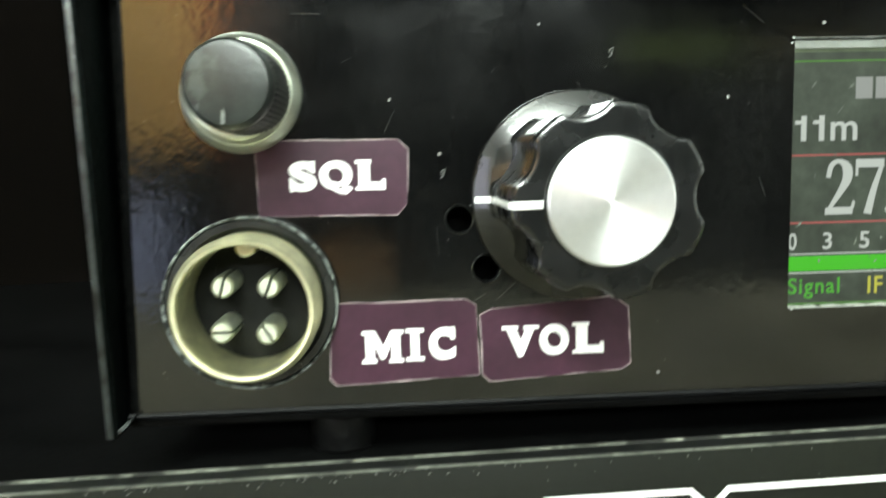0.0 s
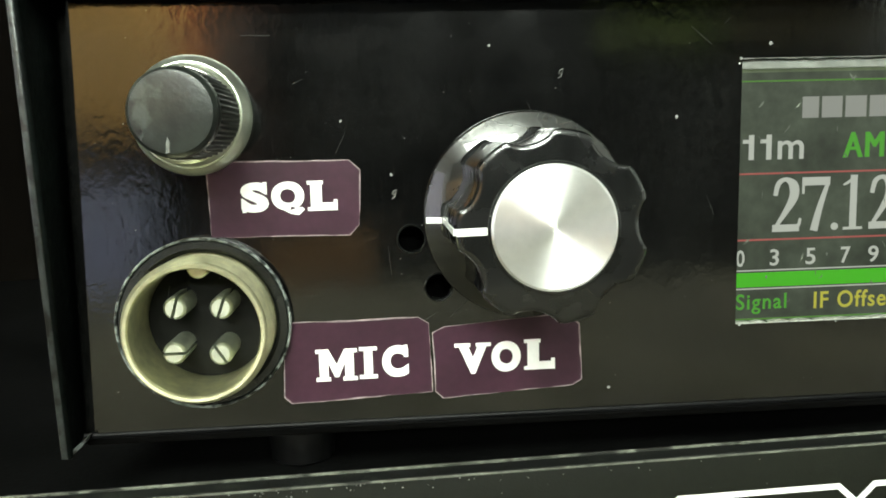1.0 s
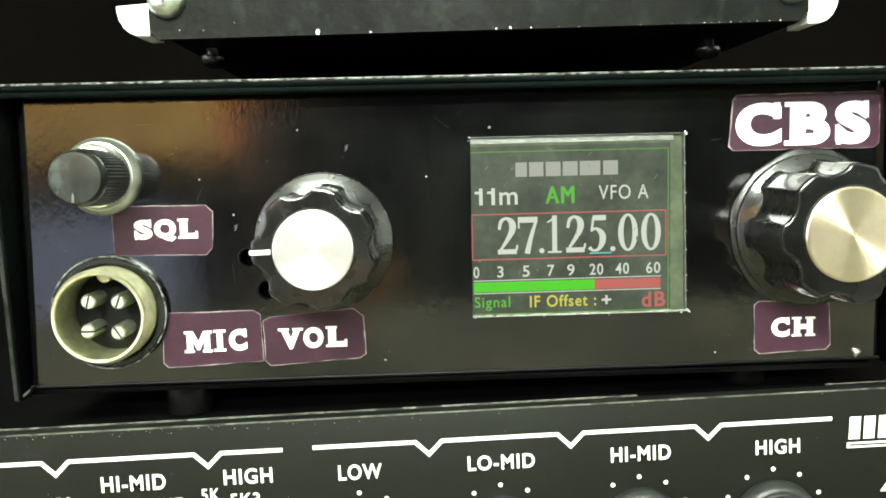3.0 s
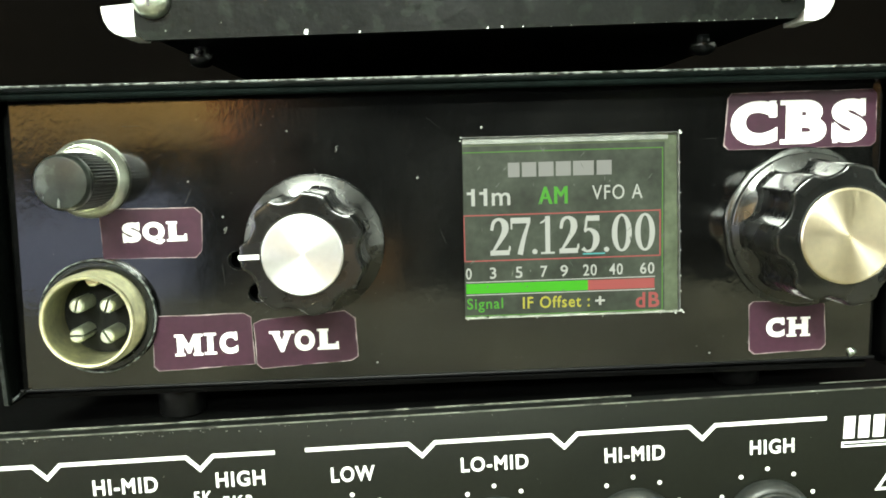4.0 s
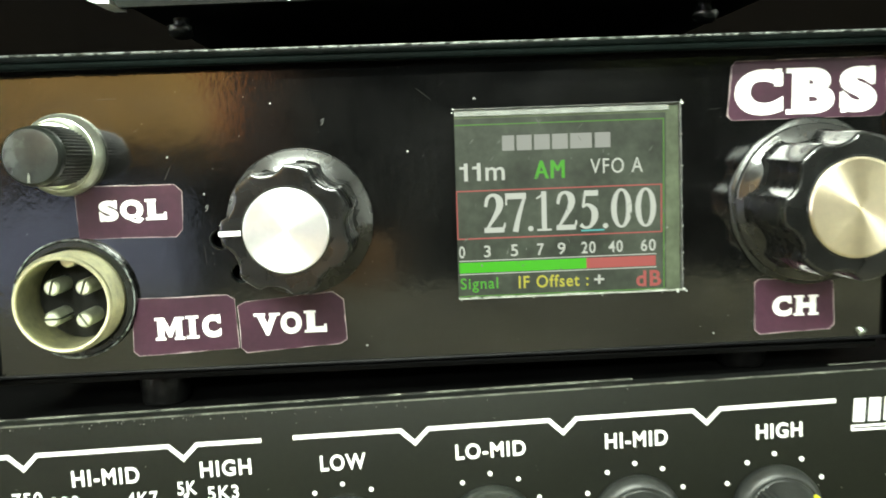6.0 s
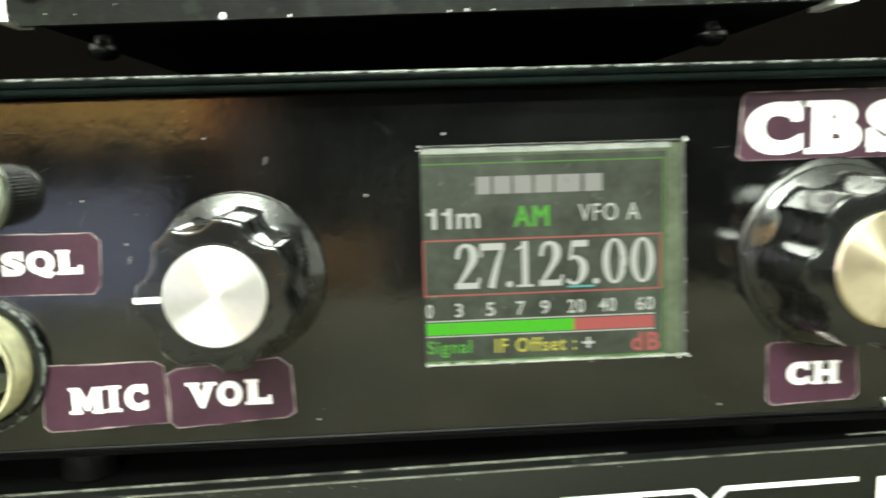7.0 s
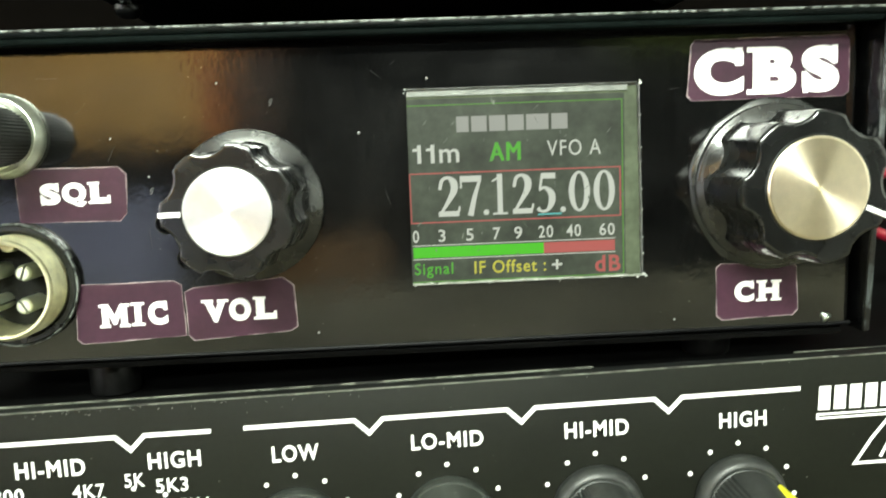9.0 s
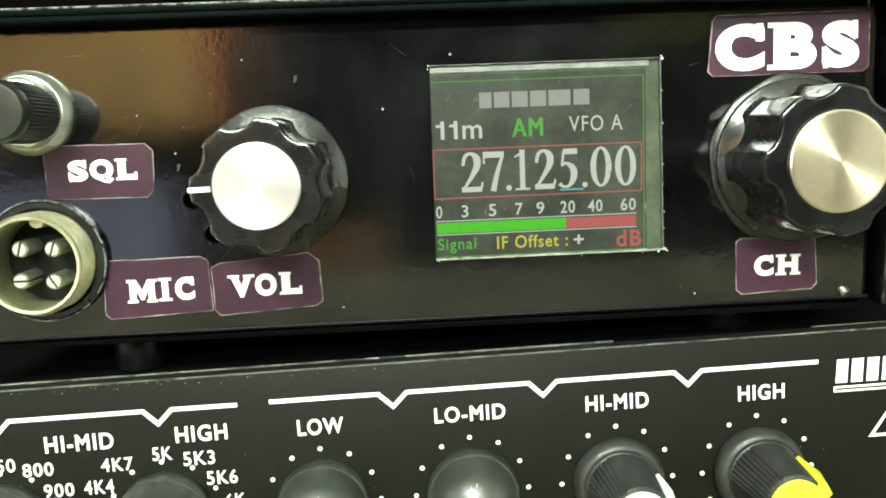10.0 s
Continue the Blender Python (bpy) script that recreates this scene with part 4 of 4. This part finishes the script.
    for _ in range(34):
        px, pz, ln, an = rng.uniform(-72, 68), rng.uniform(-38, 6), rng.uniform(0.6, 3.5), rng.uniform(0, math.pi)
        if -3 < px < 39 and -33 < pz < 2:
            continue
        hair.append(brush([(px, pz), (px + ln * math.cos(an), pz + ln * math.sin(an))], [0.035, 0.02], -0.01))
    scratch = part("scratches", merge(*hair), SCRATCH, panel, "fine hairline scratches")
    scratch["kind"] = "stuff"
    for cx, cz in ((-21.3, -1.2), (-40.7, -14.4)):
        loop = [(cx + 0.35, cz + 0.5), (cx - 0.1, cz + 0.35), (cx - 0.25, cz), (cx + 0.1, cz - 0.05), (cx + 0.2, cz + 0.3), (cx, cz - 0.35), (cx - 0.35, cz - 0.55)]
        part("lint", brush(loop, [0.06, 0.09, 0.08, 0.1, 0.08, 0.09, 0.05], -0.05), DUST, panel, "curled pale lint")
    blob = lathe([(0.75, 0.0), (0.8, -0.25), (0.5, -0.6), (0.2, -0.75)], 14, lambda a, row: 1 + 0.25 * math.sin(3 * a + row), 68.6, -39.7)
    part("solder_blob", blob, ZINC, panel, "small shiny blob at the panel's lower edge", smooth=40)
    specks = part("dust_specks", dust, DUST, panel, "pale specks of dust and chipped lacquer")
    specks["kind"] = "stuff"
    return radio


build_radio()


# ---- the unit below ----
MIX_TURN = 1.2
MIX = Matrix.Translation(ORIGIN + Vector((-0.0294, 0.002, -0.0543))) @ Matrix.Rotation(-radians(MIX_TURN), 4, "Y")


def stroke(points, w, y, depth=0.06):
    """A printed line of width w along points in x and z, with mitred corners."""
    bm = bmesh.new()
    rails = []
    for k, (px, pz) in enumerate(points):
        a = Vector(points[max(k - 1, 0)])
        b = Vector(points[min(k + 1, len(points) - 1)])
        d1 = (Vector((px, pz)) - a).normalized() if k else (b - Vector((px, pz))).normalized()
        d2 = (b - Vector((px, pz))).normalized() if k < len(points) - 1 else d1
        d = (d1 + d2).normalized()
        nrm = Vector((-d.y, d.x))
        s = w / 2 / max(0.5, abs(nrm.dot(Vector((-d1.y, d1.x)))))
        rails.append([bm.verts.new((px + e * nrm.x * s, yy, pz + e * nrm.y * s)) for e in (1, -1) for yy in (y - depth / 2, y + depth / 2)])
    for a, b in zip(rails, rails[1:]):
        for i, j in ((0, 1), (1, 3), (3, 2), (2, 0)):
            bm.faces.new((a[i], a[j], b[j], b[i]))
    bm.faces.new(rails[0])
    bm.faces.new(rails[-1])
    return bm


def dome_knob(unit, x, z):
    body = lathe([(7.7, 0.0), (7.9, -0.4), (7.9, -2.4), (7.7, -2.8), (7.5, -2.8), (7.35, -3.3), (7.0, -5.2), (6.3, -7.1), (5.2, -8.6), (3.6, -9.7), (1.8, -10.15), (0.3, -10.25)], 72, x=x, z=z)
    k = part("round_knob", body, RUBBER, unit, "scratched dark round knob", smooth=60)
    for a, lo, hi in ((-9, 2.4, 5.0), (3, 1.8, 5.2), (12, 2.8, 4.6)):
        # A shallow scratch that follows the dome.
        pts = [(r, -10.3 + 0.0625 * r * r) for r in np.linspace(lo, hi, 5)]
        bm = bmesh.new()
        rails = [[bm.verts.new((w, y - 0.04, r)) for w in (-0.09, 0.09)] for r, y in pts]
        for p, q in zip(rails, rails[1:]):
            bm.faces.new((p[0], p[1], q[1], q[0]))
        bmesh.ops.transform(bm, matrix=Matrix.Translation((x, 0, z)) @ Matrix.Rotation(radians(a), 4, "Y"), verts=bm.verts[:])
        part("scratch", bm, CUT, k, "pale scratch in the plastic")
    return k


def fluted_knob(unit, x, z, cap_mat, cap_label, point):
    skirt = lathe([(7.7, 0.0), (7.95, -0.5), (7.9, -1.5), (7.5, -2.6), (6.9, -3.1), (6.6, -3.15), (6.5, -2.9), (6.3, -2.9), (6.2, -3.3), (5.6, -3.6)], 72, x=x, z=z)
    k = part("fluted_knob", skirt, KNOB_GREY, unit, f"dark fluted knob with a {cap_label}", smooth=40)
    grip = lathe([(6.1, -3.2), (5.9, -4.4), (5.0, -14.2), (4.6, -14.6)], 352, lambda a, row: 1 + 0.022 * (math.cos(44 * a) - 1) if row < 3 and radians(115) < a % math.pi + (0 if a % math.pi > 0.3 else math.pi) < radians(178) else 1.0, x, z)
    part("grip", grip, KNOB_GREY, k, smooth=25)
    part("cap", lathe([(4.4, -14.4), (4.4, -15.0), (4.0, -15.4), (0.3, -15.5)], 48, x=x, z=z), cap_mat, k, cap_label, smooth=40)
    arm = bmesh.new()
    prof = [(2.5, -15.62), (5.7, -15.1), (6.5, -12.0), (6.6, -4.0), (5.6, -4.2), (4.2, -13.0)]
    lo = [arm.verts.new((r, y, -1.3 if y < -10 else -0.5)) for r, y in prof]
    hi = [arm.verts.new((r, y, 1.0 if y < -10 else 0.4)) for r, y in prof]
    arm.faces.new(lo), arm.faces.new(hi)
    for i in range(6):
        arm.faces.new((lo[i], lo[(i + 1) % 6], hi[(i + 1) % 6], hi[i]))
    bmesh.ops.transform(arm, matrix=Matrix.Translation((x, 0, z)) @ Matrix.Rotation(-radians(point), 4, "Y"), verts=arm.verts[:])
    part("pointer", arm, cap_mat, k)
    return k


def build_mixer():
    unit = thing("audio_crossover", MIX, "black audio crossover unit with white printed scales and knobs", "audio unit")
    part("face_plate", box(-215, 0, -62, 268, 3.2, 5.0, 0.25), FACE, unit, "satin black face plate with a chipped upper edge", smooth=40)
    part("case", box(-190, 3.4, -60, 243, 200, 4.3, 0.6), CASE, unit, smooth=40)
    part("plate_rim", box(-215, 0.4, 5.02, 268, 2.9, 5.12), CHIPPED, unit, "dusty upper rim of the plate")
    # Pale strips imitate the highlight lines on the plate's front and rear edges.
    part("edge_line", box(-215, -0.03, 4.86, 268, 0.35, 5.08, 0.05, 1), EDGE_LINE, unit, "thin pale strip drawn as the highlight on the plate's front edge")
    part("edge_line", box(-215, 3.25, 4.95, 60, 3.6, 5.3, 0.05, 1), EDGE_LINE, unit, "pale strip drawn as the highlight on the plate's rear edge")
    grit_rng, grit = random.Random(31), bmesh.new()
    for _ in range(420):
        px = grit_rng.gauss(-45, 30) if grit_rng.random() < 0.6 else grit_rng.uniform(-110, 60)
        py, r = grit_rng.uniform(0.5, 3.1), grit_rng.uniform(0.04, 0.2)
        grit.faces.new([grit.verts.new((px + 2.2 * r * grit_rng.uniform(0.3, 1) * math.cos(t), py + r * grit_rng.uniform(0.4, 1) * math.sin(t), 5.15)) for t in np.linspace(0, 2 * math.pi, 7)[:-1]])
    crumbs = part("dust_crumbs", grit, DUST_DARK, unit, "grey dust lying on the plate's upper edge")
    crumbs["kind"] = "stuff"
    for fx in (-170, 223):
        for fy in (20, 180):
            foot = lathe([(8, 0), (8, -3), (7, -8.7 - fx * 0.0209)], 24)
            bmesh.ops.transform(foot, matrix=Matrix.Translation((fx, fy, -60)) @ Matrix.Rotation(radians(90), 4, "X"), verts=foot.verts[:])
            part("foot", foot, SHELL, unit, smooth=40)
    rng, dust = random.Random(21), bmesh.new()
    for k in range(110):
        px = rng.gauss(-38, 26) if k < 70 else rng.uniform(-60, 110)
        pz, r = (4.9 - abs(rng.gauss(0, 0.5)) if k < 80 else rng.uniform(-20, 4.5)), rng.uniform(0.03, 0.13)
        dust.faces.new([dust.verts.new((px + 1.6 * r * rng.uniform(0.4, 1) * math.cos(t), -0.03, pz + r * rng.uniform(0.4, 1) * math.sin(t))) for t in np.linspace(0, 2 * math.pi, 7)[:-1]])
    flecks = part("dust_specks", dust, DUST, unit, "pale dust along the plate's upper edge")
    flecks["kind"] = "stuff"
    y = -0.04

    def notch(x):
        return [(x - 2.4, -0.25), (x, -2.6), (x + 2.4, -0.25)]

    right = [(0.0, 0.0), *notch(20.9), *notch(46.7), *notch(72.0), (95.0, 0.0)]
    right = [(px, pz if pz else -0.2) for px, pz in right]
    part("printed_line", stroke(right, 0.75, y), INK, unit, "white printed line with notches")
    left = [(-120, -0.4), *notch(-96.5), *notch(-72.0), *notch(-45.8), *notch(-18.8), (-5.4, -0.3)]
    part("printed_line", stroke(left, 0.75, y), INK, unit, "white printed line with notches")
    for text, a, b, lo, hi in (("LOW", 4.35, 12.2, -6.7, -3.6), ("LO-MID", 27.8, 40.0, -6.3, -3.3), ("HI-MID", 54.0, 65.0, -6.2, -3.2), ("HIGH", 80.8, 89.0, -6.4, -3.4),
                               ("HI-MID", -38.0, -26.6, -6.4, -3.3), ("HIGH", -16.2, -7.5, -6.3, -3.2)):
        part("lettering", glyphs(text, a, lo + 0.1, b, hi - 0.15, y, 0.021), INK, unit)
    for text, a, b, lo, hi in (("750", -48.4, -43.2, -9.3, -6.7), ("800", -42.3, -37.0, -10.4, -7.8), ("900", -39.2, -34.0, -14.3, -11.7), ("4K4", -32.5, -27.3, -14.3, -11.6),
                               ("4K7", -29.2, -23.7, -10.5, -7.9), ("5K", -20.5, -17.0, -9.2, -6.6), ("5K3", -15.4, -9.9, -10.5, -7.8), ("5K6", -11.8, -6.4, -14.2, -11.5), ("6K", -9.0, -5.4, -18.4, -15.8)):
        part("lettering", glyphs(text, a + 0.1, lo + 0.15, b - 0.1, hi - 0.1, y, 0.012), INK, unit)
    for cx in (-46.0, -19.0, 7.9, 33.6, 59.1, 84.0):
        step, ring = (32, 9.6) if cx < 0 else (30, 9.8)
        for k in range(-5, 6):
            a = radians(90 - step * k)
            part("printed_dot", plate(circle(cx + ring * math.cos(a), -18.9 + ring * math.sin(a), 0.42, 12), y - 0.03, y + 0.03), INK, unit)
    for cx in (-46.0, -19.0, 7.9, 33.6):
        dome_knob(unit, cx, -18.9)
    fluted_knob(unit, 59.1, -18.9, WHITE, "white cap", 18)
    fluted_knob(unit, 84.0, -18.9, YELLOW, "yellow cap", 30)
    # The maker's mark is kept as slanted blocks.
    blocks = []
    for k in range(6):
        b = box(98.1 + 2.75 * k, y - 0.03, -4.3, 100.15 + 2.75 * k, y + 0.03, -0.1, 0.0)
        for v in b.verts:
            v.co.x += (v.co.z + 4.4) * 0.06
        blocks.append(b)
    for b in blocks:
        part("mark_block", b, INK, unit, "white slanted block")
    part("mark_underline", merge(bars([(97.8, -5.95, 118, -5.6), (97.8, -5.25, 118, -4.9), (97.8, -5.6, 98.15, -5.25)], y)), INK, unit, "white outlined bar")
    part("mark_outline", stroke([(110.5, -6.6), (107.6, -10.0), (104.6, -14.3), (111, -14.3)], 0.55, y), INK, unit, "white slanted outline")
    part("mark_outline", stroke([(113.4, -6.2), (111.2, -9.6), (109.2, -13.4)], 0.5, y), INK, unit, "white slanted outline")
    part("edge_line", box(97, 6.2, 4.28, 117, 6.6, 4.5, 0.05, 1), EDGE_LINE, unit, "thin pale line on the case")
    return unit


build_mixer()


def build_cable():
    """A red cable that lies on the unit below and loops up beside the radio."""
    cable = thing("cable", Matrix.Translation(ORIGIN), "red insulated cable looped beside the radio", "cable")
    cu = bpy.data.curves.new("cable", "CURVE")
    cu.dimensions, cu.bevel_depth, cu.bevel_resolution, cu.resolution_u = "3D", 1.4, 4, 10
    line = cu.splines.new("NURBS")
    way = [(178, 110, -44.2), (165, 95, -44.4), (148, 76, -44.6), (138, 62, -30), (130, 56, -13), (113, 52, -17), (98, 52, -22), (98, 52, -29), (113, 54, -33), (128, 60, -42), (146, 82, -44.7), (164, 104, -44.4)]
    line.points.add(len(way) - 1)
    for p, co in zip(line.points, way):
        p.co = (*co, 1)
    line.use_endpoint_u, line.order_u = True, 4
    tmp = bpy.data.objects.new("cable_line", cu)
    me = bpy.data.meshes.new_from_object(tmp)
    bpy.data.objects.remove(tmp)
    bm = bmesh.new()
    bm.from_mesh(me)
    bpy.data.meshes.remove(me)
    part("sheath", bm, RED_SHEATH, cable, smooth=60)
    return cable


build_cable()


# ---- the unit above ----
def build_upper():
    unit = thing("equipment_box", Matrix.Translation(ORIGIN + Vector((0, 0, 0.010))), "weathered dark metal box with white corner pieces", "electronics box")
    plate_bm = plate([(-50.2, 6.6), (-51.6, 8.2), (-51.6, 60), (56.0, 60.0), (56.0, 9.2), (54.6, 7.7)], -6.0, -4.6)
    part("front_plate", plate_bm, UPPER, unit, "scuffed dark grey front plate")
    part("body", box(-51.0, -4.5, 7.6, 55.5, 120, 58, 0.8), CASE, unit, smooth=40)
    rng = random.Random(11)
    for cx, r in ((-24.7, 0.5), (-16.2, 0.2), (4.3, 0.16), (6.6, 0.24), (10.0, 0.15), (28.0, 0.09), (36.0, 0.07), (43.0, 0.12), (46.0, 0.08), (49.5, 0.11), (-43.0, 0.1), (-38.0, 0.08), (14.5, 0.06), (17.8, 0.09), (31.0, 0.06), (33.2, 0.07), (38.6, 0.13), (39.8, 0.08), (41.1, 0.1), (44.6, 0.07), (47.4, 0.12), (51.3, 0.14), (-9.0, 0.06), (-46.8, 0.09)):
        cz = 6.6 + (cx + 50.2) * 1.1 / 104.8 + r * 0.9 + (rng.uniform(0, 2.5) if cx < -30 else 0)
        pts = [(cx + r * rng.uniform(0.5, 1) * math.cos(t), cz + 1.3 * r * rng.uniform(0.5, 1) * math.sin(t)) for t in np.linspace(0, 2 * math.pi, 8)[:-1]]
        part("paint_chip", plate(pts, -6.06, -6.0), POINTER if r > 0.14 else CHIP, unit, "small pale chip in the paint")
    for side, x0 in ((-1, -51.7), (1, 56.1)):
        for zc in (7.3, 54.0):
            pts = [(x0, zc), (x0 + side * 2.0, zc + 0.05), (x0 + side * 3.2, zc + 0.5), (x0 + side * 4.1, zc + 1.3), (x0 + side * 4.8, zc + 2.6), (x0 + side * 5.1, zc + 4.0), (x0 + side * 5.1, zc + 4.7), (x0, zc + 5.1)]
            part("corner_piece", plate(pts, -5.6, 2.0), WHITE, unit, "white plastic corner piece")
    for sx, sz in ((-48.6, 12.8), (53.0, 13.4), (-48.6, 54.5), (53.0, 54.5)):
        head = lathe([(3.0, -6.0), (3.0, -6.5), (2.6, -7.4), (1.8, -8.0), (0.3, -8.2)], 40, x=sx, z=sz)
        s = part("screw", head, ZINC, unit, "round cross-slotted screw head", smooth=60)
        part("slot", merge(box(sx - 1.3, -8.25, sz - 0.22, sx + 1.3, -7.9, sz + 0.22), box(sx - 0.22, -8.27, sz - 1.3, sx + 0.22, -7.9, sz + 1.3)), CUT_DARK, s)
    for fx in (-46.5, 48.5):
        bolt = lathe([(1.3, 0.1), (1.3, -1.2), (2.3, -1.3), (2.4, -2.0), (1.9, -3.0), (1.0, -3.5), (0.2, -3.6)], 32)
        bmesh.ops.transform(bolt, matrix=Matrix.Translation((-45.6 if fx < 0 else 45.4, 11, 7.6)) @ Matrix.Rotation(radians(90), 4, "X"), verts=bolt.verts[:])
        part("bolt", bolt, SHELL, unit, "dark round bolt head under the box", smooth=50)
        for fy in (75, 112):
            foot = lathe([(3.0, 0), (3.2, 0.8), (3.2, 6.8), (2.8, 7.6)], 32)
            bmesh.ops.transform(foot, matrix=Matrix.Translation((fx, fy, 0.0)) @ Matrix.Rotation(radians(90), 4, "X"), verts=foot.verts[:])
            part("foot", foot, CASE, unit, "small black rubber foot", smooth=50)
    return unit


build_upper()

# ---- floor tiles ----
floor = bpy.data.objects["floor"]
tile = box(-199, -199, -6, 199, 199, 0, 1.2, 1)
tile_mesh = mesh_of("tile", tile, TILE)
for i in range(11):
    for j in range(10):
        ob = new("tile", tile_mesh)
        ob.parent = floor
        ob.matrix_parent_inverse = floor.matrix_basis.inverted()
        ob.location = (-2.0 + 0.4 * i, -3.2 + 0.4 * j, 0.0)
